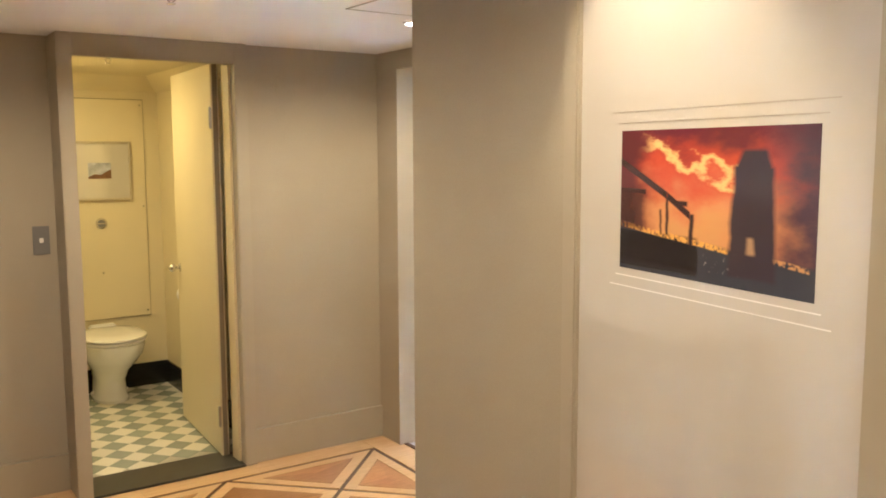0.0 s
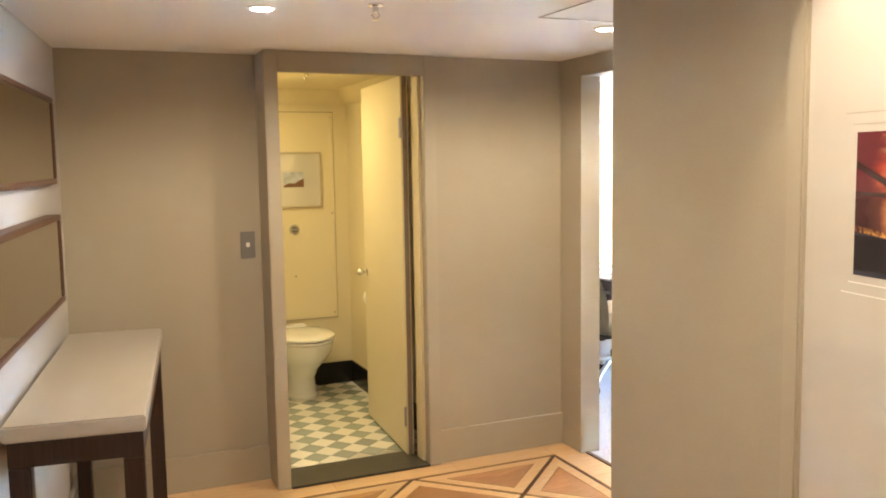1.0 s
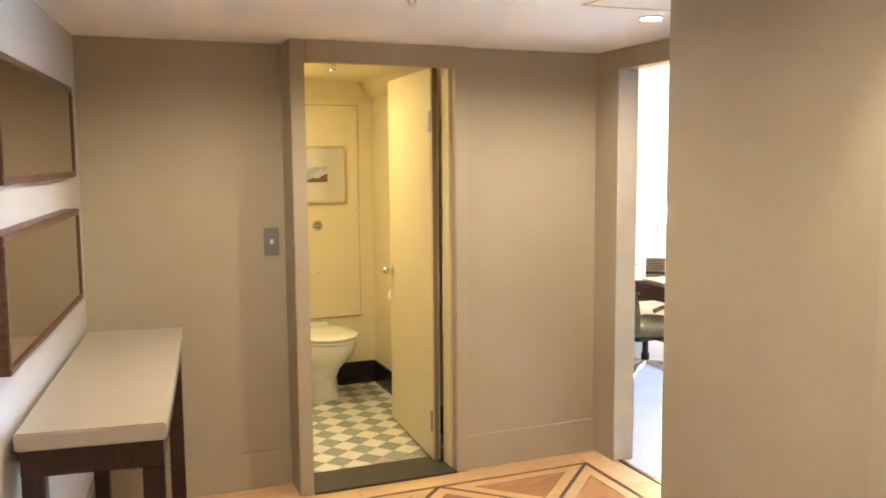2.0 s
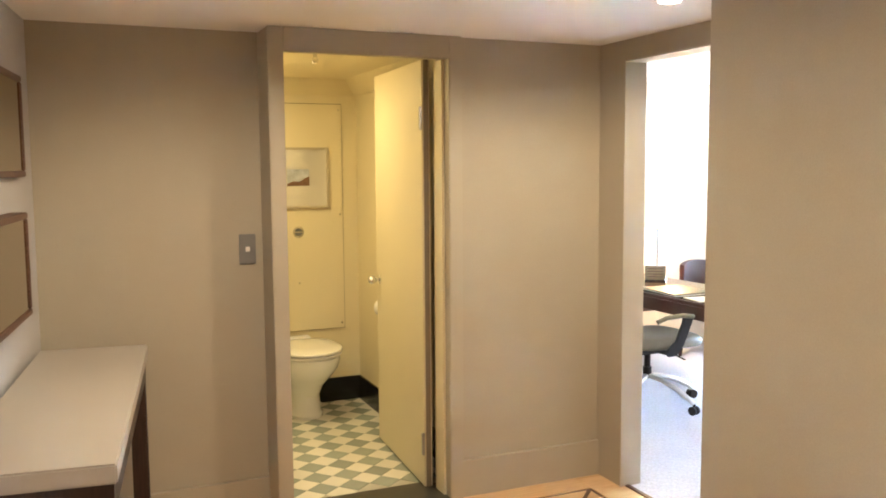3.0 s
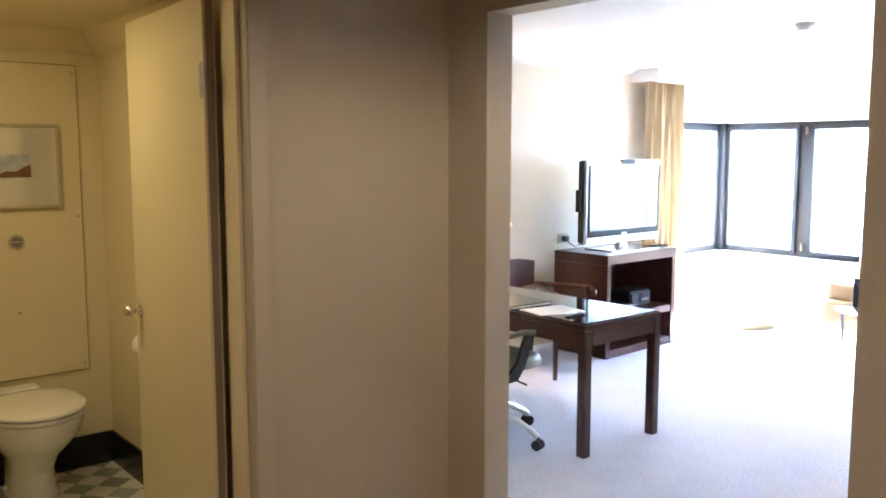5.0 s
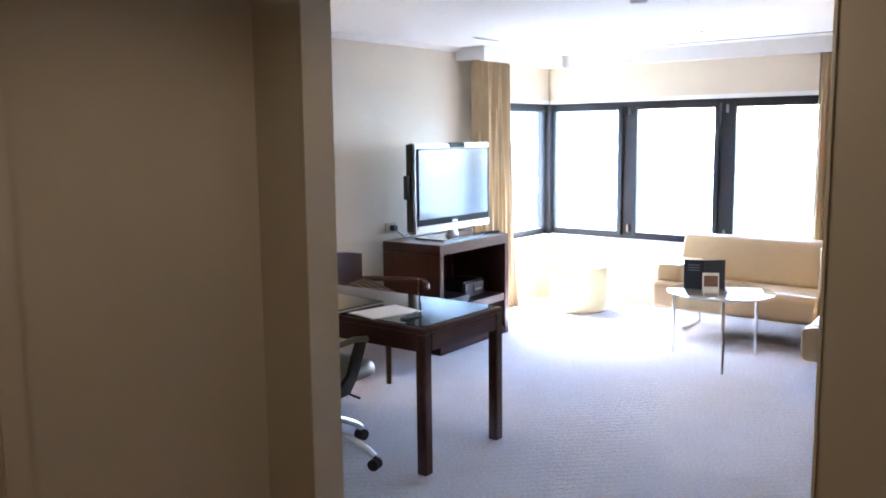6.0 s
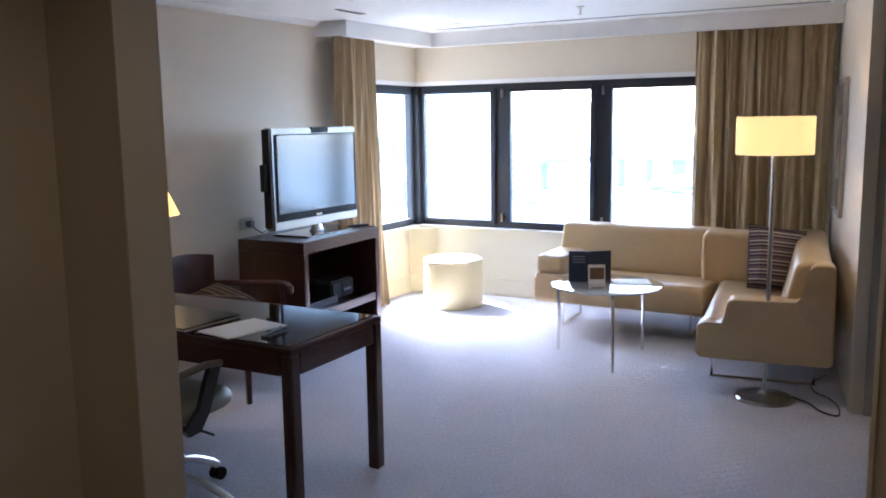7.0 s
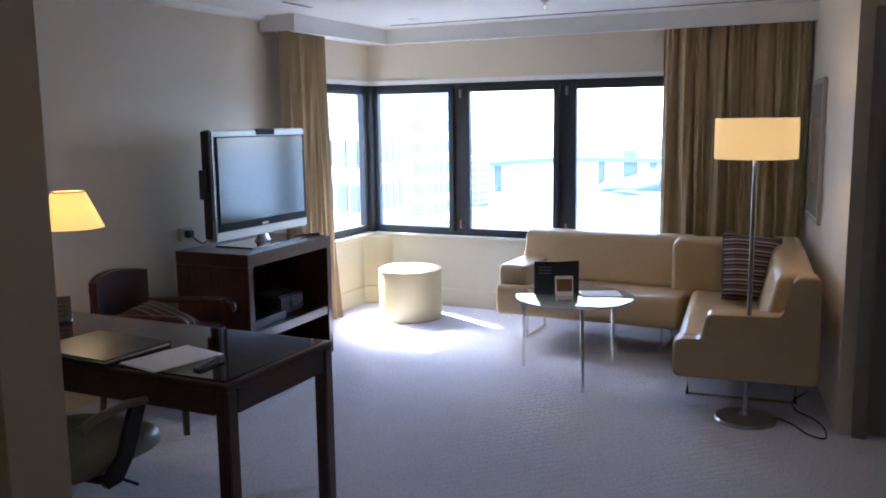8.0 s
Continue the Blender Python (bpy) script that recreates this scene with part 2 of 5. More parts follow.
t_bsdf.inputs["Transmission Weight"].default_value, t_bsdf.inputs["Roughness"].default_value = 0.45, 0.04
t_bsdf.inputs["Coat Weight"].default_value = 1.0
t_bsdf.inputs["IOR"].default_value = 2.3
t_bsdf.inputs["Base Color"].default_value = (0.62, 0.65, 0.63, 1)

# ---------------------------------------------------------------- mesh helpers


def box(bm, lo, hi, m=None):
    made = bmesh.ops.create_cube(bm, size=1, matrix=Matrix.Translation([(a + b) / 2 for a, b in zip(lo, hi)]) @ Matrix.Diagonal((*[abs(b - a) for a, b in zip(lo, hi)], 1)))
    if m is not None:
        bmesh.ops.transform(bm, matrix=m, verts=made["verts"])
    return made["verts"]


def tube(bm, a, b, r1, r2=None, seg=16):
    a, b = Vector(a), Vector(b)
    turn = (b - a).to_track_quat("Z", "Y").to_matrix().to_4x4()
    return bmesh.ops.create_cone(bm, cap_ends=True, segments=seg, radius1=r1, radius2=r1 if r2 is None else r2, depth=(b - a).length, matrix=Matrix.Translation((a + b) / 2) @ turn)["verts"]


def pipe(bm, points, r, seg=10):
    """A bent rod through the points."""
    pts = [Vector(p) for p in points]
    rings = []
    for i, p in enumerate(pts):
        d = ((pts[min(i + 1, len(pts) - 1)] - p).normalized() + (p - pts[max(i - 1, 0)]).normalized()).normalized()
        q = d.to_track_quat("Z", "Y")
        rings.append([bm.verts.new(p + q @ Vector((r * math.cos(a), r * math.sin(a), 0))) for a in [2 * math.pi * k / seg for k in range(seg)]])
    for a, b in zip(rings, rings[1:]):
        for k in range(seg):
            bm.faces.new((a[k], a[(k + 1) % seg], b[(k + 1) % seg], b[k]))
    bm.faces.new(rings[0][::-1])
    bm.faces.new(rings[-1])


def lathe(bm, profile, seg=40, squash=1.0, at=(0, 0, 0)):
    """A turned form from (radius, height) pairs, closed at both ends."""
    rings = [[bm.verts.new((at[0] + r * math.cos(a), at[1] + r * squash * math.sin(a), at[2] + z)) for a in [2 * math.pi * k / seg for k in range(seg)]] for r, z in profile]
    for a, b in zip(rings, rings[1:]):
        for k in range(seg):
            bm.faces.new((a[k], a[(k + 1) % seg], b[(k + 1) % seg], b[k]))
    bm.faces.new(rings[0][::-1])
    bm.faces.new(rings[-1])


def prism(bm, outline, z0, z1):
    lo = [bm.verts.new((x, y, z0)) for x, y in outline]
    hi = [bm.verts.new((x, y, z1)) for x, y in outline]
    bm.faces.new(lo[::-1])
    bm.faces.new(hi)
    for i in range(len(lo)):
        j = (i + 1) % len(lo)
        bm.faces.new((lo[i], lo[j], hi[j], hi[i]))


def extrude_profile(bm, outline, axis, a, b):
    """A prism of a 2D outline along x (outline y, z) or y (outline x, z)."""
    put = (lambda u, v, w: (w, u, v)) if axis == "x" else (lambda u, v, w: (u, w, v))
    lo, hi = [bm.verts.new(put(u, v, a)) for u, v in outline], [bm.verts.new(put(u, v, b)) for u, v in outline]
    bm.faces.new(lo)
    bm.faces.new(hi[::-1])
    for i in range(len(lo)):
        j = (i + 1) % len(lo)
        bm.faces.new((lo[j], lo[i], hi[i], hi[j]))


def bevel(bm, width, seg=2, angle=40):
    edges = [e for e in bm.edges if len(e.link_faces) == 2 and e.calc_face_angle(0) > radians(angle)]
    bmesh.ops.bevel(bm, geom=edges, offset=width, segments=seg, affect="EDGES", clamp_overlap=True)


def mesh_of(name, bm, mat, smooth=35):
    bmesh.ops.recalc_face_normals(bm, faces=bm.faces)
    me = bpy.data.meshes.new(name)
    bm.to_mesh(me)
    bm.free()
    me.materials.append(mat)
    if smooth:
        for p in me.polygons:
            p.use_smooth = True
        me.set_sharp_from_angle(angle=radians(smooth))
    return me


def part(name, bm, mat, parent, label=""):
    ob = new(name, mesh_of(name, bm, mat))
    ob.parent = parent
    return tagged(ob, label)


def thing(name, label, category, m=None, group=""):
    ob = new(name)
    ob.empty_display_size = 0.1
    if m is not None:
        ob.matrix_world = m
    return tagged(ob, label, category, group)


def boxes(*spans, bevelled=0.0, seg=2):
    bm = bmesh.new()
    for lo, hi in spans:
        box(bm, lo, hi)
    if bevelled:
        bevel(bm, bevelled, seg)
    return bm


def structure(name, bm, mat, label):
    return tagged(new(name, mesh_of(name, bm, mat)), label, name.split("_")[0], kind="structure")


def smooth_line(points, seg=6):
    """A soft curve through the points."""
    pts = [Vector(q) for q in points]
    out = []
    for k in range(len(pts) - 1):
        p0, p1, p2, p3 = pts[max(k - 1, 0)], pts[k], pts[k + 1], pts[min(k + 2, len(pts) - 1)]
        for w in [n / seg for n in range(seg)]:
            out.append(0.5 * (2 * p1 + (p2 - p0) * w + (2 * p0 - 5 * p1 + 4 * p2 - p3) * w ** 2 + (3 * p1 - p0 - 3 * p2 + p3) * w ** 3))
    return out + [pts[-1]]


# ---------------------------------------------------------------- the structure
HALL_TOP, ROOM_TOP = 2.14, 2.27
WC_WALL, LEFT_WALL, DOOR_X, DOOR_XI = 4.28, 4.45, 2.385, 2.495
PIC_X, CORNER_Y, JAMB_L, JAMB_R, LINTEL = 1.361, 2.290, 4.07, 2.645, 2.045
TV_Y, WIN_X, SIDE_Y, SIDE_X = 6.62, 7.86, 2.93, 5.90
WALL_TOP = 2.75

# hall walls
structure("wall_hall_left", boxes(((-0.15, 4.45, 0), (0.752, 4.60, WALL_TOP))), HALL_WALL, "taupe fabric-covered hall wall with a light switch")
structure("wall_hall_wc", boxes(((1.628, WC_WALL, 0), (DOOR_X, 4.40, WALL_TOP))), HALL_WALL, "taupe fabric-covered wall between two doorways")
structure("wall_door", boxes(((DOOR_X, JAMB_L, 0), (DOOR_XI, 6.77, WALL_TOP)), ((DOOR_X, CORNER_Y, 0), (DOOR_XI, JAMB_R, WALL_TOP)), ((DOOR_X, JAMB_R, LINTEL), (DOOR_XI, JAMB_L, WALL_TOP))), HALL_TRIM, "taupe wall with a wide doorway to the living room")
bm = bmesh.new()
prism(bm, [(PIC_X, CORNER_Y), (PIC_X - 0.600, -1.5), (DOOR_X, -1.5), (DOOR_X, CORNER_Y)], 0, WALL_TOP)
structure("wall_picture", bm, HALL_WALL, "taupe hall wall ending in a plain outer corner")
bm = bmesh.new()
prism(bm, [(-0.15, 4.45), (-0.15, 4.60), (-1.05, 4.60), (-1.05, -1.5), (-0.894, -1.5)], 0, WALL_TOP)
structure("wall_console", bm, WHITE_WALL, "white hall wall behind the console table")
structure("wall_hall_back", boxes(((-1.05, -1.65, 0), (DOOR_X, -1.5, WALL_TOP))), HALL_WALL, "taupe wall closing the hall")
structure("ceiling_hall", boxes(((-1.05, -1.65, HALL_TOP), (DOOR_X, 4.60, HALL_TOP + 0.12))), CEILING, "white painted hall ceiling")
# portal round the small doorway
PORT_L, PORT_R, OPEN_L, OPEN_R, PORT_Y = 0.752, 1.628, 0.818, 1.562, 4.245
structure("trim_wc_portal", boxes(((PORT_L, PORT_Y, 0), (OPEN_L, 4.60, HALL_TOP)), ((OPEN_R, PORT_Y, 0), (PORT_R, 4.40, HALL_TOP)), ((OPEN_L, PORT_Y, 2.04), (OPEN_R, 4.30, HALL_TOP)), bevelled=0.004), HALL_TRIM, "taupe painted boxed frame of the lavatory doorway")
structure("trim_wc_stop", boxes(((OPEN_R - 0.014, 4.30, 0), (OPEN_R - 0.001, 4.395, 2.04)), ((OPEN_L + 0.001, 4.36, 0), (OPEN_L + 0.014, 4.46, 2.04))), CREAM, "cream door rebate strips of the lavatory doorway")


def baseboard(name, a, b, mat, height=0.176, thick=0.021, side=1):
    a, b = Vector((*a, 0)), Vector((*b, 0))
    d = (b - a).normalized()
    n = Vector((-d.y, d.x, 0)) * side
    bm = bmesh.new()
    prism(bm, [(p.x, p.y) for p in (a, b, b + n * thick, a + n * thick)], 0, height)
    bevel(bm, 0.006, 2)
    return structure(name, bm, mat, "painted baseboard with a softened top edge")


baseboard("baseboard_hall_left", (-0.15, LEFT_WALL), (PORT_L, LEFT_WALL), HALL_TRIM, side=-1)
baseboard("baseboard_hall_wc", (PORT_R, WC_WALL), (DOOR_X, WC_WALL), HALL_TRIM, side=-1)
baseboard("baseboard_picture", (PIC_X - 0.600, -1.5), (PIC_X, CORNER_Y), HALL_TRIM, side=1)
baseboard("baseboard_console", (-0.894, -1.5), (-0.15, LEFT_WALL), WHITE_WALL, side=-1)
structure("trim_door_jamb", boxes(((DOOR_X - 0.004, JAMB_L - 0.006, 0), (DOOR_XI + 0.004, JAMB_L, LINTEL - 0.006)), ((DOOR_X - 0.004, JAMB_R, 0), (DOOR_XI + 0.004, JAMB_R + 0.006, LINTEL - 0.006)), ((DOOR_X - 0.004, JAMB_R, LINTEL - 0.006), (DOOR_XI + 0.004, JAMB_L, LINTEL))), JAMB_DAYLIT, "painted lining of the living room doorway")

# lavatory
structure("wall_wc_back", boxes(((0.55, 6.15, 0), (1.88, 6.30, WALL_TOP))), CREAM, "cream painted back wall of the lavatory")
structure("wall_wc_right", boxes(((1.73, 4.60, 0), (1.88, 6.15, WALL_TOP))), CREAM, "cream painted side wall of the lavatory")
structure("wall_wc_left", boxes(((0.55, 4.60, 0), (0.70, 6.15, WALL_TOP))), CREAM, "cream painted side wall of the lavatory")
structure("wall_wc_front", boxes(((PORT_R, 4.405, 0), (1.88, 4.60, HALL_TOP))), CREAM, "cream wall behind the open lavatory door")
structure("ceiling_wc", boxes(((0.55, 4.60, 2.12), (1.88, 6.30, 2.26)), ((OPEN_L, 4.301, 2.12), (PORT_R, 4.60, 2.138))), CREAM, "cream lavatory ceiling")
bm = bmesh.new()
extrude_profile(bm, [(6.15, 2.02), (6.15, 2.12), (6.05, 2.12), (6.085, 2.075), (6.125, 2.03)], "x", 0.70, 1.73)
extrude_profile(bm, [(1.73, 2.02), (1.73, 2.12), (1.63, 2.12), (1.665, 2.075), (1.705, 2.03)], "y", 4.62, 6.15)
structure("trim_wc_cornice", bm, CREAM, "curved cream cornice under the lavatory ceiling")
structure("baseboard_wc", boxes(((0.70, 6.138, 0), (1.73, 6.15, 0.158)), ((1.718, 4.61, 0), (1.73, 6.136, 0.158)), ((0.70, 4.61, 0), (0.712, 6.136, 0.158))), BLACK_TILE, "glossy black tile skirting")
structure("trim_wc_threshold", boxes(((OPEN_L, PORT_Y - 0.01, 0.0), (OPEN_R, 4.50, 0.012)), bevelled=0.003), STONE, "dark grey stone door threshold")

# living room
structure("wall_tv", boxes(((DOOR_XI, TV_Y, 0), (7.02, 6.77, WALL_TOP))), ROOM_WALL, "pale grey wallcovered living room wall")
structure("wall_window", boxes(((WIN_X, 3.17, 0), (8.02, 7.0, 0.585)), ((WIN_X, 3.17, 1.84), (8.02, 7.0, WALL_TOP)), ((WIN_X, 3.17, 0.585), (8.02, 4.00, 1.84))), ROOM_WALL, "pale wall round the corner window")
structure("wall_return", boxes(((7.02, TV_Y, 0), (WIN_X, 6.77, 0.585)), ((7.02, TV_Y, 1.84), (WIN_X, 6.77, WALL_TOP))), ROOM_WALL, "short wall with the return window")
bm = bmesh.new()
prism(bm, [(SIDE_X, 2.865), (SIDE_X + 0.118, 2.60), (8.02, 2.60), (8.02, 3.183), (WIN_X, 3.159)], 0, WALL_TOP)
structure("wall_side", bm, ROOM_WALL, "pale slanted wall beside the corner sofa")
structure("wall_inner_door", boxes(((SIDE_X, 1.35, 0), (SIDE_X + 0.118, 1.98, WALL_TOP)), ((SIDE_X, 1.98, 2.02), (SIDE_X + 0.118, 2.80, WALL_TOP))), ROOM_WALL, "wall with an inner door facing the entrance")
# both walls are out of view, kept dark so less light bounces back
structure("wall_room_south", boxes(((DOOR_XI, 1.20, 0), (6.02, 1.35, WALL_TOP))), DARKENED_PAINT, "unseen wall closing the living room, darkened to cut bounce")
structure("wall_room_entry", boxes(((DOOR_XI + 0.001, 1.35, 0), (DOOR_XI + 0.06, JAMB_R - 0.002, WALL_TOP))), DARKENED_PAINT, "unseen room side of the entrance wall, darkened to cut bounce")
structure("ceiling_room", boxes(((DOOR_XI, 1.2, ROOM_TOP), (8.02, 6.77, ROOM_TOP + 0.12))), CEILING, "white living room ceiling with an air slot")
bm = bmesh.new()
extrude_profile(bm, [(TV_Y, ROOM_TOP - 0.035), (TV_Y, ROOM_TOP), (TV_Y - 0.06, ROOM_TOP), (TV_Y - 0.045, ROOM_TOP - 0.015), (TV_Y - 0.02, ROOM_TOP - 0.03)], "x", DOOR_XI, 6.42)
structure("trim_cornice", bm, CEILING, "white moulded cornice along the wall")
PEL_X, PEL_Y, PEL_Z = 7.64, 6.33, 2.162
structure("trim_pelmet", boxes(((PEL_X, SIDE_Y, PEL_Z), (PEL_X + 0.03, PEL_Y, ROOM_TOP - 0.002)), ((6.40, PEL_Y, PEL_Z), (PEL_X + 0.03, PEL_Y + 0.03, ROOM_TOP - 0.002)), ((6.40, PEL_Y + 0.03, PEL_Z), (6.43, TV_Y, ROOM_TOP - 0.002)), ((PEL_X - 0.012, SIDE_Y, PEL_Z - 0.012), (PEL_X + 0.035, PEL_Y, PEL_Z)), ((6.388, PEL_Y - 0.012, PEL_Z - 0.012), (PEL_X + 0.035, PEL_Y + 0.035, PEL_Z))), CEILING, "white curtain pelmet under the ceiling")
structure("trim_pelmet_top", boxes(((PEL_X + 0.03, SIDE_Y, 2.175), (WIN_X, TV_Y, 2.19)), ((6.45, PEL_Y + 0.03, 2.175), (PEL_X + 0.03, TV_Y, 2.19))), CEILING, "soffit inside the curtain pelmet")
structure("trim_air_slot", boxes(((7.40, 3.2, ROOM_TOP - 0.004), (7.43, 6.15, ROOM_TOP))), SLOT_GREY, "grey air slot in the ceiling")
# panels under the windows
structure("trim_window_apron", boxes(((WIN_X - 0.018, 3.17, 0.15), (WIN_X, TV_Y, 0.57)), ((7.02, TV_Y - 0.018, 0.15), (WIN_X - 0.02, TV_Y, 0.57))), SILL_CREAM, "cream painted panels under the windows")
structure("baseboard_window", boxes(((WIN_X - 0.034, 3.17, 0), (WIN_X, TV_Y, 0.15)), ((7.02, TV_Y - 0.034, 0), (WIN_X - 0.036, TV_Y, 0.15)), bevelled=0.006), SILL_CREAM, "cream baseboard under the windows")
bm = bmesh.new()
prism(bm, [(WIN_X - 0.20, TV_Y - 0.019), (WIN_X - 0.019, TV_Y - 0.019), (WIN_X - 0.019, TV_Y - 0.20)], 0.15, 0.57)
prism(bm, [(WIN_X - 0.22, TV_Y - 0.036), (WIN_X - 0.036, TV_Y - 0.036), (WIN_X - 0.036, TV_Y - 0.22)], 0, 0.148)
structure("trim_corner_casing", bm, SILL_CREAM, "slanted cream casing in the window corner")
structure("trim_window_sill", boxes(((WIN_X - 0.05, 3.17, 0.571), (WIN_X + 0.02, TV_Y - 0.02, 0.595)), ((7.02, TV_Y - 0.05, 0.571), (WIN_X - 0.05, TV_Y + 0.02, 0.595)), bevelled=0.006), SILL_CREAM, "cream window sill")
structure("trim_window_head", boxes(((WIN_X - 0.012, 3.17, 1.84), (WIN_X, TV_Y, 1.875)), ((7.02, TV_Y - 0.012, 1.84), (WIN_X - 0.014, TV_Y, 1.875))), CEILING, "thin white bead above the windows")

# floors
structure("floor_room", boxes(((DOOR_XI - 0.06, 1.2, -0.10), (8.02, 6.77, 0.0))), CARPET, "pale blue-grey carpet with a fine woven pattern")
structure("trim_door_strip", boxes(((DOOR_XI - 0.085, JAMB_R, -0.02), (DOOR_XI - 0.060, JAMB_L, 0.006)), bevelled=0.002), WOOD_DARK, "dark wooden strip between parquet and carpet")
floor_hall = structure("floor_hall", boxes(((-1.05, -1.65, -0.10), (DOOR_XI - 0.086, 4.60, -0.004))), WOOD_DARK, "inlaid parquet floor with pale bands and brown diamonds")
floor_wc = structure("floor_wc", boxes(((0.55, 4.501, -0.10), (1.88, 6.30, -0.003))), GROUT, "small checkered white and grey-green floor tiles")

# ---------------------------------------------------------------- windows


def window(name, spans, along, at, label):
    """Dark sashes side by side; along: the axis that they run on."""
    win = tagged(new(name), label, "window", kind="structure")
    win.empty_display_size = 0.1

    def span(u0, u1, z0, z1, d0, d1):
        return ((at + d0, u0, z0), (at + d1, u1, z1)) if along == "y" else ((u0, at + d0, z0), (u1, at + d1, z1))

    lo, hi = spans[0][0], spans[-1][1]
    part("frame", boxes(span(lo - 0.055, hi + 0.055, 1.80, 1.84, 0.02, 0.10), span(lo - 0.055, hi + 0.055, 0.595, 0.63, 0.02, 0.10), bevelled=0.004), DARK_FRAME, win)
    for u0, u1 in spans:
        sash = part("sash", boxes(span(u0 - 0.045, u0, 0.63, 1.80, 0.0, 0.06), span(u1, u1 + 0.045, 0.63, 1.80, 0.0, 0.06), span(u0, u1, 1.765, 1.80, 0.0, 0.06), span(u0, u1, 0.63, 0.66, 0.0, 0.06), bevelled=0.005), DARK_FRAME, win)
        pane = part("pane", boxes(span(u0 - 0.004, u1 + 0.004, 0.655, 1.770, 0.026, 0.034)), GLASS, sash)
        pane.visible_shadow = False
    for (a, b), (c, d) in zip(spans, spans[1:]):
        part("mullion", boxes(span(b + 0.047, c - 0.047, 0.63, 1.80, 0.022, 0.10), bevelled=0.004), DARK_FRAME, win)
        for z in (1.72, 0.66):
            part("bolt", boxes(span(b + 0.07, b + 0.085, z, z + 0.07, -0.012, 0.022), bevelled=0.003), STEEL, win, "small steel sash bolt")
    return win


window("window_1", [(4.08, 4.80), (4.985, 5.695), (5.885, 6.545)], "y", WIN_X, "wide dark-framed window of three sashes over the harbour")
window("window_2", [(7.06, 7.755)], "x", TV_Y, "dark-framed return window in the corner")
structure("trim_window_post", boxes(((WIN_X - 0.05, TV_Y - 0.04, 0.597), (WIN_X + 0.10, TV_Y + 0.10, 1.838)), bevelled=0.006), DARK_FRAME, "dark post in the window corner")

# inner door with its casing
inner = tagged(new("door_1"), "closed grey-brown inner door and casing, darkened for shade", "door", kind="structure")
part("door_leaf", boxes(((SIDE_X + 0.03, 2.04, 0.008), (SIDE_X + 0.07, 2.735, 1.96)), bevelled=0.003), DARKENED_PAINT, inner)
part("casing", boxes(((SIDE_X - 0.018, 2.735, 0), (SIDE_X + 0.117, 2.80, 2.02)), ((SIDE_X - 0.018, 1.95, 0), (SIDE_X + 0.117, 2.035, 2.02)), ((SIDE_X - 0.018, 2.035, 1.965), (SIDE_X + 0.117, 2.74, 2.02)), bevelled=0.004), DARKENED_PAINT, inner)

# lavatory door, open against the side wall
wc_door = tagged(new("door_2"), "cream flush door standing open into the lavatory", "door", kind="structure")
wc_door.matrix_world = pose(1.524, 4.43, 0.01, 0, 0, -3.4)
part("door_leaf", boxes(((-0.02, 0, 0), (0.02, 0.82, 2.045)), bevelled=0.003), CREAM, wc_door)
part("hinge", boxes(((-0.032, -0.006, 1.72), (-0.020, 0.012, 1.83)), bevelled=0.003), STEEL, wc_door, "steel butt hinge")
part("hinge", boxes(((-0.032, -0.006, 0.16), (-0.020, 0.012, 0.27)), bevelled=0.003), STEEL, wc_door, "steel butt hinge")
# no real strip: the hinge gap's shade, built as a thin dark sheet
part("edge_strip", boxes(((-0.012, -0.004, 0.0), (0.012, -0.0005, 2.045))), GAP_SHADE, wc_door, "dark strip standing for the shaded gap at the hinge edge")
for s in (-1, 1):
    bm = bmesh.new()
    tube(bm, (s * 0.020, 0.755, 0.925), (s * 0.026, 0.755, 0.925), 0.026)
    tube(bm, (s * 0.026, 0.755, 0.925), (s * 0.060, 0.755, 0.925), 0.009)
    bmesh.ops.create_uvsphere(bm, u_segments=16, v_segments=10, radius=0.024, matrix=Matrix.Translation((s * 0.066, 0.755, 0.925)))
    part("door_knob", bm, CHROME, wc_door, "round chrome door knob")

# ---------------------------------------------------------------- things of the hall
CON = pose(-0.15, 4.45, 0, 0, 0, -7.1)          # on the slanted wall; local y runs along it, x away from it

console = thing("console_table", "narrow console table with white stone top and dark wooden legs", "console table", CON)
part("top", boxes(((0.02, -1.60, 0.815), (0.415, -0.16, 0.865)), bevelled=0.005), LAMINATE, console, "thick white stone top")
part("apron", boxes(((0.03, -1.58, 0.735), (0.06, -0.18, 0.812)), ((0.375, -1.58, 0.735), (0.405, -0.18, 0.812)), ((0.06, -1.58, 0.735), (0.375, -1.55, 0.812)), ((0.06, -0.21, 0.735), (0.375, -0.18, 0.812))), CONSOLE_WOOD, console)
for x, y in ((0.03, -1.58), (0.345, -1.58), (0.03, -0.24), (0.345, -0.24)):
    part("leg", boxes(((x, y, 0), (x + 0.06, y + 0.06, 0.734)), bevelled=0.004), CONSOLE_WOOD, console)


def wall_mirror(z0, z1, deep, y0, y1):
    ob = thing("wall_mirror", "long bronze mirror panel in a brown wooden frame", "mirror", CON, "mirrors above the console")
    w = 0.022
    part("frame", boxes(((0.001, y0, z0), (deep, y1, z0 + w)), ((0.001, y0, z1 - w), (deep, y1, z1)), ((0.001, y0, z0 + w), (deep, y0 + w, z1 - w)), ((0.001, y1 - w, z0 + w), (deep, y1, z1 - w)), bevelled=0.003), FRAME_BROWN, ob)
    part("mirror_glass", boxes(((0.004, y0 + w, z0 + w), (deep - 0.006, y1 - w, z1 - w))), MIRROR, ob, "bronze-tinted mirror glass")


wall_mirror(1.535, 1.895, 0.03, -1.57, -0.29)
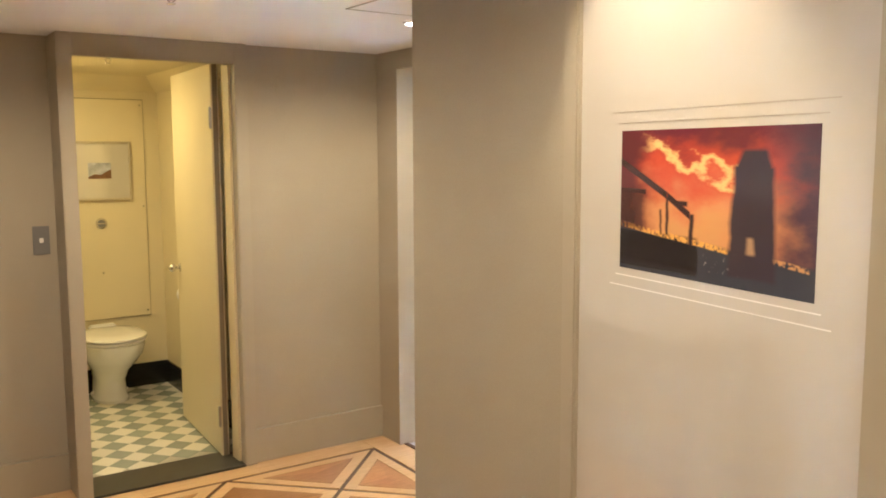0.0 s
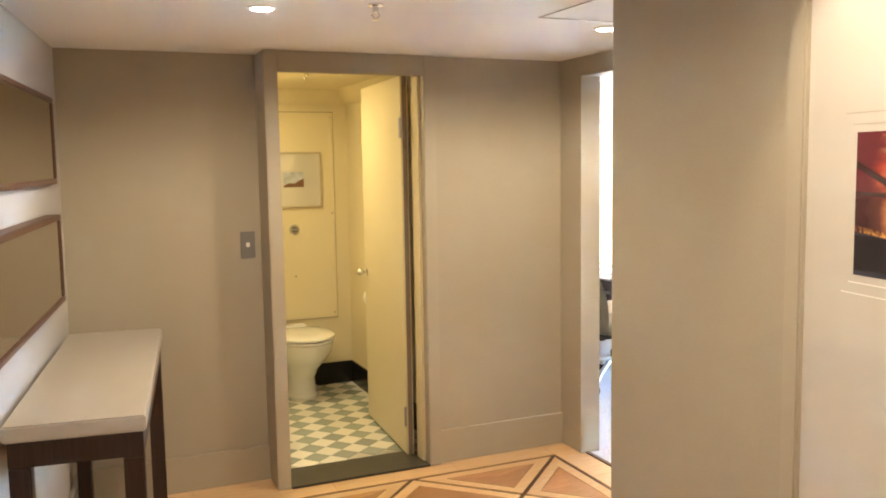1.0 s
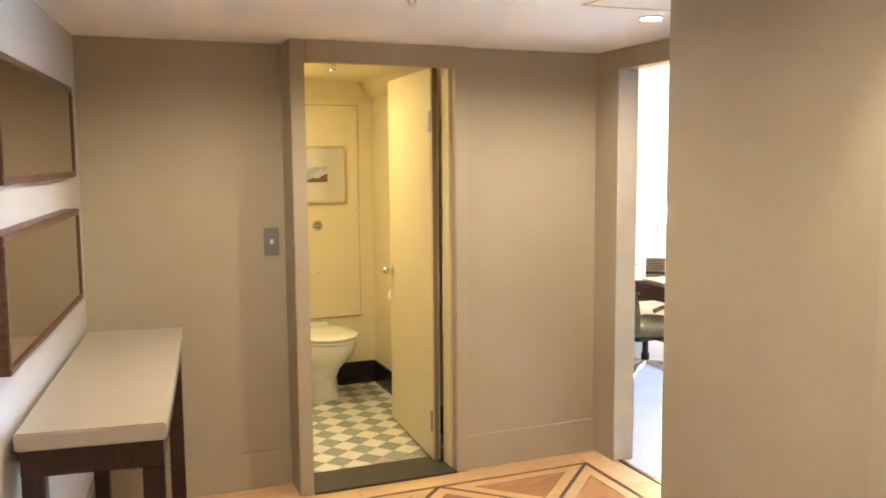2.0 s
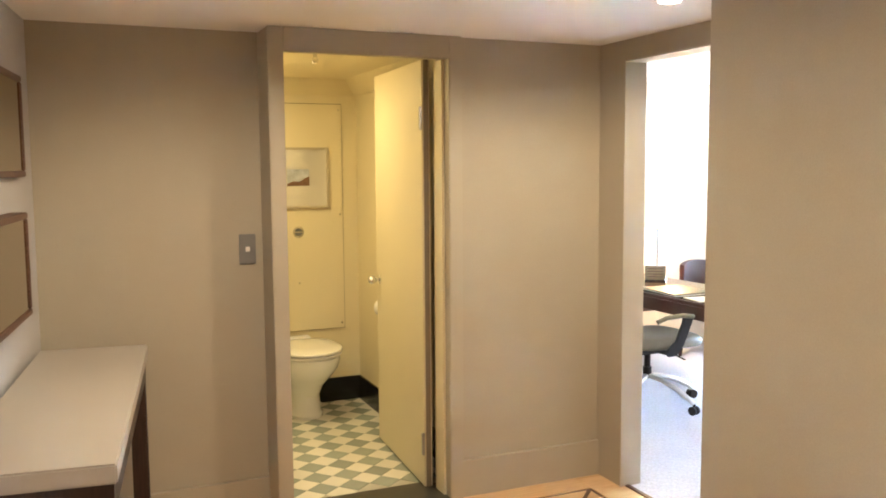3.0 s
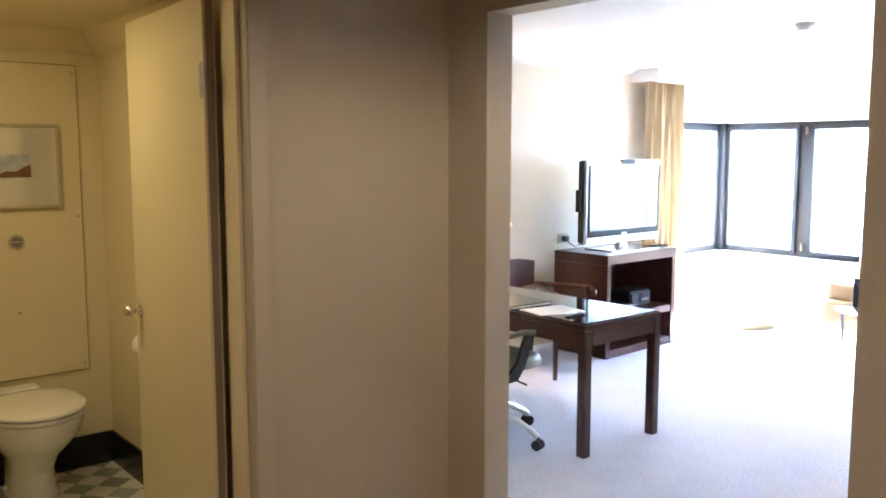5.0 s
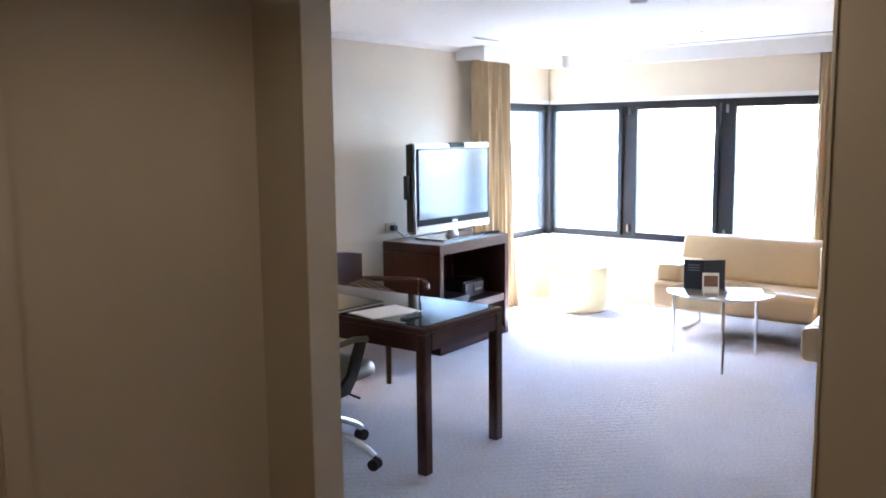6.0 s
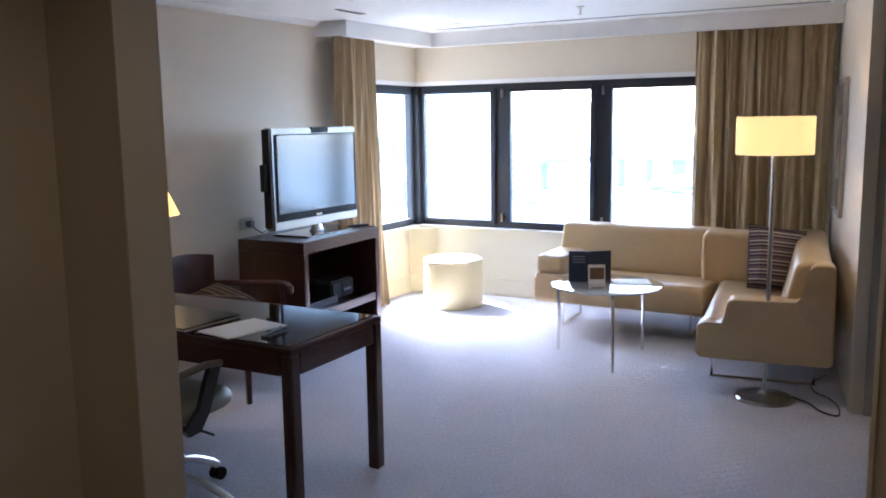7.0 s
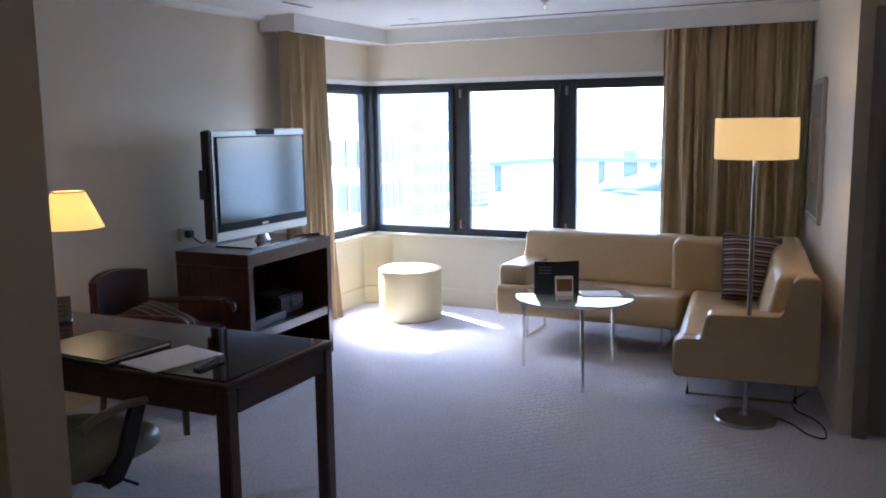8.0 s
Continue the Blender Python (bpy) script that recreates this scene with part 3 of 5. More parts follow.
wall_mirror(1.06, 1.415, 0.06, -1.75, -0.48)

switch = thing("light_switch", "satin steel light switch plate with one white rocker", "switch", pose(0.685, LEFT_WALL, 1.208))
part("plate", boxes(((-0.036, -0.008, -0.066), (0.036, 0, 0.066)), bevelled=0.002), SWITCH_STEEL, switch)
part("rocker", boxes(((-0.009, -0.013, -0.011), (0.009, -0.008, 0.011)), bevelled=0.002), WHITE_PLASTIC, switch)

# the large framed photograph
PIC_Y0, PIC_Y1, PIC_Z0, PIC_Z1 = -1.620, -0.848, 0.86, 2.07
photo = thing("framed_photograph", "large framed sunset photograph in a wide cream mat", "picture", pose(PIC_X, CORNER_Y, 0, 0, 0, -9.0))
part("frame", boxes(((-0.032, PIC_Y1 - 0.05, PIC_Z0), (-0.001, PIC_Y1, PIC_Z1)), ((-0.032, PIC_Y0, PIC_Z0), (-0.001, PIC_Y0 + 0.05, PIC_Z1)), ((-0.032, PIC_Y0 + 0.05, PIC_Z0), (-0.001, PIC_Y1 - 0.05, PIC_Z0 + 0.03)), ((-0.032, PIC_Y0 + 0.05, PIC_Z1 - 0.03), (-0.001, PIC_Y1 - 0.05, PIC_Z1)), bevelled=0.004), HALL_TRIM, photo, "taupe picture frame")
part("mat_board", boxes(((-0.020, PIC_Y0 + 0.05, PIC_Z0 + 0.03), (-0.004, PIC_Y1 - 0.05, PIC_Z1 - 0.03))), MAT_BOARD, photo, "cream mat behind glass")

SUNSET = material("sunset_sky_print", (0.5, 0.1, 0.05), 0.25, coat=0.8)
nt = SUNSET.node_tree
s_coord = nt.nodes.new("ShaderNodeTexCoord")
s_sep = nt.nodes.new("ShaderNodeSeparateXYZ")
nt.links.new(s_coord.outputs["Object"], s_sep.inputs[0])
IM_Y0, IM_Y1, IM_Z0, IM_Z1 = -1.479, -1.030, 1.390, 1.643


def node_range(value, a, b, c=0.0, d=1.0, smooth=False):
    node = nt.nodes.new("ShaderNodeMapRange")
    node.interpolation_type = "SMOOTHSTEP" if smooth else "LINEAR"
    for key, number in (("From Min", a), ("From Max", b), ("To Min", c), ("To Max", d)):
        node.inputs[key].default_value = number
    nt.links.new(value, node.inputs["Value"])
    return node.outputs[0]


def node_math(kind, one, two):
    node = nt.nodes.new("ShaderNodeMath")
    node.operation = kind
    for k, value in enumerate((one, two)):
        if isinstance(value, (int, float)):
            node.inputs[k].default_value = value
        else:
            nt.links.new(value, node.inputs[k])
    return node.outputs[0]


def node_mix(fac, one, two):
    node = nt.nodes.new("ShaderNodeMix")
    node.data_type = "RGBA"
    nt.links.new(fac, node.inputs["Factor"])
    for key, value in (("A", one), ("B", two)):
        if isinstance(value, tuple):
            node.inputs[key].default_value = (*value, 1)
        else:
            nt.links.new(value, node.inputs[key])
    return node.outputs["Result"]


s_map = nt.nodes.new("ShaderNodeMapping")
s_map.inputs["Scale"].default_value, s_map.inputs["Rotation"].default_value = (1, 13, 26), (radians(-24), 0, 0)
s_noise = nt.nodes.new("ShaderNodeTexNoise")
s_noise.inputs["Scale"].default_value, s_noise.inputs["Detail"].default_value = 1.0, 6
nt.links.new(s_coord.outputs["Object"], s_map.inputs[0])
nt.links.new(s_map.outputs[0], s_noise.inputs["Vector"])
puff = node_math("SUBTRACT", s_noise.outputs["Fac"], 0.5)
across, down = node_range(s_sep.outputs["Y"], IM_Y1, IM_Y0), node_range(s_sep.outputs["Z"], IM_Z1, IM_Z0)
height = node_math("ADD", down, node_math("MULTIPLY", puff, 0.5))
tint = node_mix(node_range(height, 0.0, 0.30, smooth=True), (0.13, 0.020, 0.035), (0.55, 0.075, 0.035))
tint = node_mix(node_range(height, 0.25, 0.62, smooth=True), tint, (0.66, 0.27, 0.12))
off = node_math("ABSOLUTE", node_math("SUBTRACT", node_math("ADD", down, node_math("MULTIPLY", puff, 0.55)), node_math("ADD", 0.06, node_math("MULTIPLY", across, 0.42))), 0.0)
streak = node_math("MULTIPLY", node_range(off, 0.060, 0.0, smooth=True), node_math("MULTIPLY", node_range(across, 0.10, 0.22), node_range(across, 0.74, 0.60)))
tint = node_mix(streak, tint, (0.90, 0.56, 0.22))
tint = node_mix(node_range(node_math("ADD", across, node_math("MULTIPLY", puff, 0.3)), 0.72, 1.0, smooth=True), tint, (0.070, 0.036, 0.060))
tint = node_mix(node_range(node_math("ADD", across, node_math("MULTIPLY", puff, 0.2)), 0.26, 0.06, smooth=True), tint, (0.11, 0.022, 0.030))


def true_u(u):
    """The share of the print's width for a share read off its slanted view."""
    return 305 * u / (237 + 68 * u)


grainy = node_math("MULTIPLY", puff, 0.03)
ac, dn = node_math("ADD", across, grainy), node_math("ADD", down, grainy)


def all_of(*masks):
    out = masks[0]
    for m in masks[1:]:
        out = node_math("MULTIPLY", out, m)
    return out


def line_at(p, q, value):
    """The height on the line p-q over a value across."""
    (a, b), (c, d) = [(true_u(u), v) for u, v in (p, q)]
    return node_math("ADD", b - a * (d - b) / (c - a), node_math("MULTIPLY", value, (d - b) / (c - a)))


def band(p, q, wide, soft=0.012):
    """A soft slanted stroke from p to q, of a given height."""
    off = node_math("ABSOLUTE", node_math("SUBTRACT", dn, line_at(p, q, ac)), 0.0)
    return all_of(node_range(off, wide + soft, wide, smooth=True), node_range(across, true_u(p[0]) - 0.004, true_u(p[0]) + 0.004), node_range(across, true_u(q[0]) + 0.004, true_u(q[0]) - 0.004))


def block(u0, u1, v0, v1, soft=0.012, lean=0.0):
    """A soft upright patch, narrower towards its top by lean on each side."""
    slope = node_math("MULTIPLY", node_math("SUBTRACT", v1, dn), lean)
    left, right = node_math("SUBTRACT", ac, slope), node_math("ADD", ac, slope)
    return all_of(node_range(left, true_u(u0) - soft, true_u(u0) + soft), node_range(right, true_u(u1) + soft, true_u(u1) - soft), node_range(dn, v0 - soft, v0 + soft), node_range(dn, v1 + soft, v1 - soft))


glow = all_of(node_range(across, 0.12, 0.34, smooth=True), node_range(across, 0.72, 0.52, smooth=True), node_range(height, 0.45, 0.70, smooth=True))
tint = node_mix(node_math("MULTIPLY", glow, 0.65), tint, (0.62, 0.36, 0.13))
STEEL_INK, NIGHT_INK, BLACK_INK = (0.050, 0.022, 0.026), (0.040, 0.044, 0.064), (0.016, 0.014, 0.020)
# water and quay, then the string of lights along the shore
tint = node_mix(node_range(node_math("SUBTRACT", dn, line_at((0, 0.685), (1, 0.81), ac)), -0.012, 0.016), tint, NIGHT_INK)
tint = node_mix(block(-0.05, 0.40, 0.72, 0.965), tint, BLACK_INK)
sparkle = nt.nodes.new("ShaderNodeTexNoise")
sparkle.inputs["Scale"].default_value, sparkle.inputs["Detail"].default_value = 95.0, 2
nt.links.new(s_coord.outputs["Object"], sparkle.inputs["Vector"])
lit = node_range(sparkle.outputs["Fac"], 0.36, 0.54)
tint = node_mix(all_of(band((0.0, 0.672), (0.56, 0.778), 0.012), lit), tint, (0.80, 0.42, 0.10))
tint = node_mix(all_of(band((0.78, 0.80), (0.97, 0.825), 0.010), lit), tint, (0.55, 0.28, 0.12))
tint = node_mix(all_of(block(0.42, 0.62, 0.82, 0.92), node_range(sparkle.outputs["Fac"], 0.60, 0.68)), tint, (0.20, 0.18, 0.20))
# the arch, its hangers and the stone tower
for p, q, wide in (((0.0, 0.22), (0.24, 0.45), 0.020), ((0.24, 0.45), (0.36, 0.575), 0.020), ((0.0, 0.43), (0.13, 0.43), 0.012)):
    tint = node_mix(band(p, q, wide), tint, STEEL_INK)
for u0, u1, v0, v1 in ((0.355, 0.378, 0.56, 0.775), (0.29, 0.345, 0.48, 0.515), (0.236, 0.250, 0.46, 0.72), (0.205, 0.215, 0.55, 0.72)):
    tint = node_mix(block(u0, u1, v0, v1, 0.006), tint, STEEL_INK)
tint = node_mix(node_math("MULTIPLY", block(-0.05, 0.125, 0.44, 0.70, 0.02), 0.8), tint, STEEL_INK)
tint = node_mix(node_math("MAXIMUM", block(0.555, 0.805, 0.24, 0.93, 0.012, 0.035), block(0.588, 0.772, 0.14, 0.27, 0.012, 0.22)), tint, (0.042, 0.030, 0.046))
tint = node_mix(block(0.645, 0.690, 0.675, 0.775, 0.010, 0.06), tint, (0.40, 0.24, 0.14))
nt.links.new(tint, nt.nodes["Principled BSDF"].inputs["Base Color"])
part("print", boxes(((-0.0206, IM_Y0, IM_Z0), (-0.0201, IM_Y1, IM_Z1))), SUNSET, photo, "sunset print of an arch bridge and a stone tower")
# embossing shaded by colour: darker lines above the print, white ones below
for k, (inset, v) in enumerate(((0.012, 0), (0.030, 0))):
    for z, mat in ((IM_Z1 + 0.014 + 0.020 * k, PIC_FRAME), (IM_Z0 - 0.014 - 0.020 * k, WHITE_PLASTIC)):
        part("mat_line", boxes(((-0.0206, IM_Y0 - inset, z - 0.0010), (-0.0195, IM_Y1 + inset, z + 0.0010))), mat, photo, "thin mat line coloured as the shade or gleam of embossing")


def downlight(x, y, z, lit, group):
    ob = thing("downlight", "small round recessed ceiling light, " + ("switched on" if lit else "switched off"), "ceiling light", pose(x, y, z), group)
    bm = bmesh.new()
    lathe(bm, [(0.036, -0.002), (0.040, -0.007), (0.050, -0.006), (0.053, 0.0)], 32)
    part("ring", bm, WHITE_PLASTIC, ob)
    bm = bmesh.new()
    tube(bm, (0, 0, -0.0085), (0, 0, -0.0072), 0.036, seg=28)
    part("lens", bm, LENS if lit else LENS_OFF, ob, "glowing lens" if lit else "plain lens")


# the last two are assumed out of view, to light the near hall
for x, y in ((0.53, 3.17), (1.95, 3.20), (0.30, 1.20), (0.20, -0.60)):
    downlight(x, y, HALL_TOP, True, "hall downlights")
downlight(0.90, 1.22, HALL_TOP, True, "hall downlights")
downlight(7.15, 5.80, ROOM_TOP, False, "living room downlights")


def sprinkler(x, y, z):
    ob = thing("sprinkler", "small chrome fire sprinkler hanging under the ceiling", "sprinkler", pose(x, y, z), "ceiling sprinklers")
    bm = bmesh.new()
    tube(bm, (0, 0, 0), (0, 0, -0.006), 0.026)
    tube(bm, (0, 0, -0.006), (0, 0, -0.028), 0.010)
    part("body", bm, CHROME, ob)
    bm = bmesh.new()
    for s in (-1, 1):
        pipe(bm, [(s * 0.008, 0, -0.026), (s * 0.014, 0, -0.038), (0, 0, -0.052)], 0.0025, 8)
    tube(bm, (0, 0, -0.054), (0, 0, -0.051), 0.014)
    part("deflector", bm, CHROME, ob)


sprinkler(0.88, 2.99, HALL_TOP)
sprinkler(1.108, 4.83, 2.12)
sprinkler(6.70, 4.65, ROOM_TOP)
structure("trim_access_seam", boxes(((1.55, 2.35, HALL_TOP - 0.002), (1.555, 3.05, HALL_TOP)), ((1.55, 3.05, HALL_TOP - 0.002), (2.2, 3.055, HALL_TOP))), HALL_TRIM, "thin seam of a ceiling access panel")

# ---------------------------------------------------------------- things of the lavatory
toilet = thing("toilet", "white porcelain toilet with closed lid against the wall", "toilet", pose(1.29, 5.63, 0))


def oval_loft(rings, seg=36):
    """rings: (z, half width, front y, back y), an oval front half and a squarer back half."""
    bm = bmesh.new()
    loops = []
    for z, w, y0, y1 in rings:
        mid = y0 + (y1 - y0) * 0.45
        loop = []
        for k in range(seg):
            a = 2 * math.pi * k / seg
            c, s = math.cos(a), math.sin(a)
            if s < 0:
                loop.append(bm.verts.new((w * c, mid + s * (mid - y0), z)))
            else:
                loop.append(bm.verts.new((w * math.copysign(abs(c) ** 0.55, c), mid + abs(s) ** 0.7 * (y1 - mid), z)))
        loops.append(loop)
    for a, b in zip(loops, loops[1:]):
        for k in range(seg):
            bm.faces.new((a[k], a[(k + 1) % seg], b[(k + 1) % seg], b[k]))
    bm.faces.new(loops[0][::-1])
    bm.faces.new(loops[-1])
    return bm


part("bowl", oval_loft([(0.0, 0.108, 0.150, 0.50), (0.02, 0.111, 0.145, 0.50), (0.04, 0.098, 0.155, 0.50), (0.14, 0.092, 0.160, 0.50), (0.21, 0.112, 0.110, 0.50), (0.27, 0.152, 0.035, 0.50), (0.33, 0.184, -0.028, 0.50), (0.385, 0.196, -0.047, 0.50), (0.405, 0.194, -0.047, 0.50), (0.412, 0.186, -0.040, 0.50)]), PORCELAIN, toilet)
part("seat", oval_loft([(0.415, 0.194, -0.050, 0.43), (0.420, 0.200, -0.057, 0.43), (0.430, 0.200, -0.057, 0.43), (0.433, 0.195, -0.051, 0.43)]), WHITE_PLASTIC, toilet)
part("lid", oval_loft([(0.4385, 0.196, -0.052, 0.43), (0.442, 0.203, -0.060, 0.43), (0.453, 0.201, -0.058, 0.43), (0.460, 0.182, -0.03, 0.42), (0.463, 0.10, 0.08, 0.38)]), PORCELAIN, toilet)
part("hinge_block", boxes(((-0.085, 0.43, 0.414), (0.085, 0.50, 0.470)), bevelled=0.01), WHITE_PLASTIC, toilet)
bm = bmesh.new()
pipe(bm, [(-0.10, 0.40, 0.30), (-0.15, 0.42, 0.24), (-0.155, 0.46, 0.14), (-0.12, 0.50, 0.10)], 0.011, 10)
part("supply_pipe", bm, CHROME, toilet, "bent chrome supply pipe")
for s in (-1, 1):
    bm = bmesh.new()
    tube(bm, (s * 0.100, 0.34, 0.045), (s * 0.116, 0.34, 0.045), 0.011, 0.008, 14)
    part("floor_bolt_cap", bm, WHITE_PLASTIC, toilet)

panel = thing("access_panel", "flush cream access panel screwed to the lavatory wall", "panel", pose(1.325, 6.15, 0))
part("board", boxes(((-0.30, -0.012, 0.495), (0.30, -0.004, 1.965)), bevelled=0.002), CREAM, panel)
part("seam", boxes(((-0.304, -0.0035, 0.491), (0.304, -0.001, 1.969))), SEAM_BROWN, panel, "dark gap round the panel")
for x, z in ((0.0, 0.81), (0.28, 0.53), (0.28, 1.25), (0.28, 1.93)):
    bm = bmesh.new()
    tube(bm, (x, -0.012, z), (x, -0.016, z), 0.007, 0.005, 12)
    part("screw", bm, CHROME, panel, "small screw cap")
flush = thing("flush_button", "round chrome dual flush button on the wall panel", "flush button", pose(1.324, 6.138, 1.143))
bm = bmesh.new()
lathe(bm, [(0.036, 0), (0.036, 0.006), (0.031, 0.010)], 28)
bmesh.ops.rotate(bm, verts=bm.verts, cent=(0, 0, 0), matrix=Matrix.Rotation(radians(90), 3, "X"))
part("rim", bm, CHROME, flush)
for s in (-1, 1):
    bm = bmesh.new()
    extrude_profile(bm, [(0.025 * math.cos(a), s * 0.003 + s * 0.022 * math.sin(a)) for a in [math.pi * k / 10 for k in range(11)]], "y", -0.014, -0.009)
    part("button", bm, SWITCH_STEEL, flush)

wc_pic = thing("small_picture", "small framed landscape print in a wide cream mat", "picture", pose(1.325, 6.138, 1.492))
W, D = 0.205, 0.195
part("frame", boxes(((-W, -0.022, -D), (-W + 0.014, 0, D)), ((W - 0.014, -0.022, -D), (W, 0, D)), ((-W + 0.014, -0.022, -D), (W - 0.014, 0, -D + 0.014)), ((-W + 0.014, -0.022, D - 0.014), (W - 0.014, 0, D)), bevelled=0.002), GILT, wc_pic)
part("mat_board", boxes(((-W + 0.014, -0.012, -D + 0.014), (W - 0.014, -0.002, D - 0.014))), MAT_BOARD, wc_pic)
P_CLOUD = material("cloud_print", (0.42, 0.45, 0.52), 0.3, vary=0.55, scale=26)
P_HILL = material("brown_hill_print", (0.17, 0.09, 0.05), 0.3, vary=0.5, scale=40)
part("sky_print", boxes(((-0.07, -0.0136, -0.05), (0.075, -0.0121, 0.055))), P_CLOUD, wc_pic)
bm = bmesh.new()
extrude_profile(bm, [(-0.07, -0.05), (0.075, -0.05), (0.075, 0.01), (0.05, 0.0), (0.01, -0.025), (-0.03, -0.02), (-0.07, -0.038)], "y", -0.0150, -0.0138)
part("hill_print", bm, P_HILL, wc_pic)

roll = thing("toilet_roll", "white paper roll on a chrome wall holder", "toilet roll", pose(1.73, 5.44, 0.722))
bm = bmesh.new()
tube(bm, (-0.062, -0.05, 0), (-0.062, 0.05, 0), 0.056, seg=28)
part("paper", bm, PAPER, roll)
bm = bmesh.new()
pipe(bm, [(0, 0.065, 0.0), (-0.062, 0.065, 0.0), (-0.062, -0.058, 0.0)], 0.006)
part("holder", bm, CHROME, roll)

# ---------------------------------------------------------------- desk group
DESK = pose(3.578, 4.630, -0.014, 0, 0, 1.0)
desk = thing("desk", "dark wooden writing desk with a black glass top", "desk", DESK)
part("top", boxes(((0, 0, 0.680), (0.635, 1.90, 0.705)), bevelled=0.004), WENGE_X, desk)
part("glass_top", boxes(((0.025, 0.025, 0.7055), (0.610, 1.875, 0.7105)), bevelled=0.0015), DESK_GLASS, desk, "glossy black glass plate")
part("apron", boxes(((0.004, 0.062, 0.595), (0.026, 1.84, 0.679)), ((0.609, 0.062, 0.595), (0.631, 1.84, 0.679)), ((0.062, 0.004, 0.595), (0.573, 0.026, 0.679)), ((0.062, 1.87, 0.595), (0.573, 1.895, 0.679))), WENGE_X, desk)
for x, y in ((0.001, 0.001), (0.581, 0.001), (0.001, 1.846), (0.581, 1.846)):
    part("leg", boxes(((x, y, 0.014), (x + 0.053, y + 0.053, 0.679)), bevelled=0.004), WENGE, desk)
drawer = part("drawer", boxes(((0.03, 1.05, 0.53), (0.59, 1.60, 0.594)), bevelled=0.003), WENGE_X, desk)

Z_DESK = 0.7107   # over the desk's own origin
paper = thing("paper_sheets", "white writing paper lying on the desk", "paper", DESK @ pose(0.17, 0.385, Z_DESK, 0, 0, -12))
for k in range(3):
    part("sheet", boxes(((-0.145 + 0.004 * k, -0.105, 0.0012 * k), (0.150 - 0.003 * k, 0.105, 0.0012 * k + 0.001))), PAPER, paper)
pen = thing("pen_set", "dark pen and note holder beside the paper", "pen", DESK @ pose(0.185, 0.222, Z_DESK, 0, 0, 2))
bm = bmesh.new()
tube(bm, (-0.10, -0.01, 0.005), (0.06, 0.02, 0.005), 0.0045)
tube(bm, (0.06, 0.02, 0.005), (0.075, 0.023, 0.005), 0.004, 0.001)
part("pen", bm, BLACK_PLASTIC, pen)
part("holder", boxes(((-0.11, -0.05, 0), (0.02, -0.022, 0.007)), bevelled=0.002), RUBBER, pen)
folder = thing("desk_folder", "black leather compendium folder closed on the desk", "folder", DESK @ pose(0.165, 0.72, Z_DESK, 0, 0, -4))
part("cover", boxes(((-0.155, -0.20, 0.016), (0.155, 0.20, 0.021)), bevelled=0.002), FOLDER, folder)
part("cover", boxes(((-0.155, -0.20, 0.0), (0.155, 0.20, 0.005)), bevelled=0.002), FOLDER, folder)
part("pages", boxes(((-0.145, -0.19, 0.0052), (0.150, 0.19, 0.0158))), PAPER, folder)
CARD_PRINT = material("printed_card", (0.30, 0.27, 0.20), 0.35, vary=0.4, scale=30)
cards = thing("card_holder", "small stand with printed cards on the desk", "card holder", DESK @ pose(0.40, 1.25, Z_DESK, 0, 0, -38))
part("base", boxes(((-0.075, -0.03, 0), (0.075, 0.04, 0.010)), bevelled=0.003), BLACK_PLASTIC, cards)
part("card", boxes(((-0.075, -0.004, 0.010), (0.075, 0.0, 0.115))), CARD_PRINT, cards)
for k in range(4):
    part("print_bar", boxes(((-0.06, -0.0052, 0.030 + 0.02 * k), (0.055, -0.0041, 0.034 + 0.02 * k))), FRAME_BROWN, cards)
phone = thing("telephone", "cream desk telephone with its handset resting on it", "telephone", DESK @ pose(0.17, 1.32, Z_DESK, 0, 0, 15))
part("base", boxes(((-0.09, -0.10, 0), (0.09, 0.10, 0.045)), bevelled=0.012), WHITE_PLASTIC, phone)
part("handset", boxes(((-0.085, -0.095, 0.046), (-0.03, 0.095, 0.075)), bevelled=0.012), WHITE_PLASTIC, phone)

tl = thing("desk_lamp", "lit swing-arm desk lamp with a cream cone shade", "table lamp", pose(4.025, 5.96, 0))
bm = bmesh.new()
lathe(bm, [(0.075, 0.6967), (0.075, 0.708), (0.02, 0.716), (0.008, 0.745)], 28)
part("base", bm, CHROME, tl)
bm = bmesh.new()
tube(bm, (0, 0, 0.74), (0, 0, 1.105), 0.008)
tube(bm, (0, 0, 1.085), (0, 0, 1.125), 0.013)
part("stem", bm, CHROME, tl)
bm = bmesh.new()
pipe(bm, [(0, 0, 1.105), (0.06, 0, 1.107), (0.12, 0, 1.107)], 0.005, 8)
part("arm", bm, CHROME, tl)
bm = bmesh.new()
rings = []
for r, z in ((0.142, 1.085), (0.070, 1.245), (0.067, 1.245), (0.139, 1.085)):
    rings.append([bm.verts.new((0.12 + r * math.cos(2 * math.pi * k / 40), r * math.sin(2 * math.pi * k / 40), z)) for k in range(40)])
for a, b in zip(rings, rings[1:] + rings[:1]):
    for k in range(40):
        bm.faces.new((a[k], a[(k + 1) % 40], b[(k + 1) % 40], b[k]))
part("shade", bm, SHADE_SMALL, tl, "glowing cream cone shade")
bm = bmesh.new()
pipe(bm, [(0.12 + 0.0705 * math.cos(2 * math.pi * k / 32), 0.0705 * math.sin(2 * math.pi * k / 32), 1.245) for k in range(33)], 0.003, 6)
part("shade_rim", bm, FRAME_BROWN, tl)

# office chair, turned to the desk
chair = thing("office_chair", "olive grey leather office chair on a chrome five-star base", "office chair", pose(3.40, 5.225, 0, 0, 0, -88) @ Matrix.Diagonal((0.95, 0.95, 0.92, 1)))
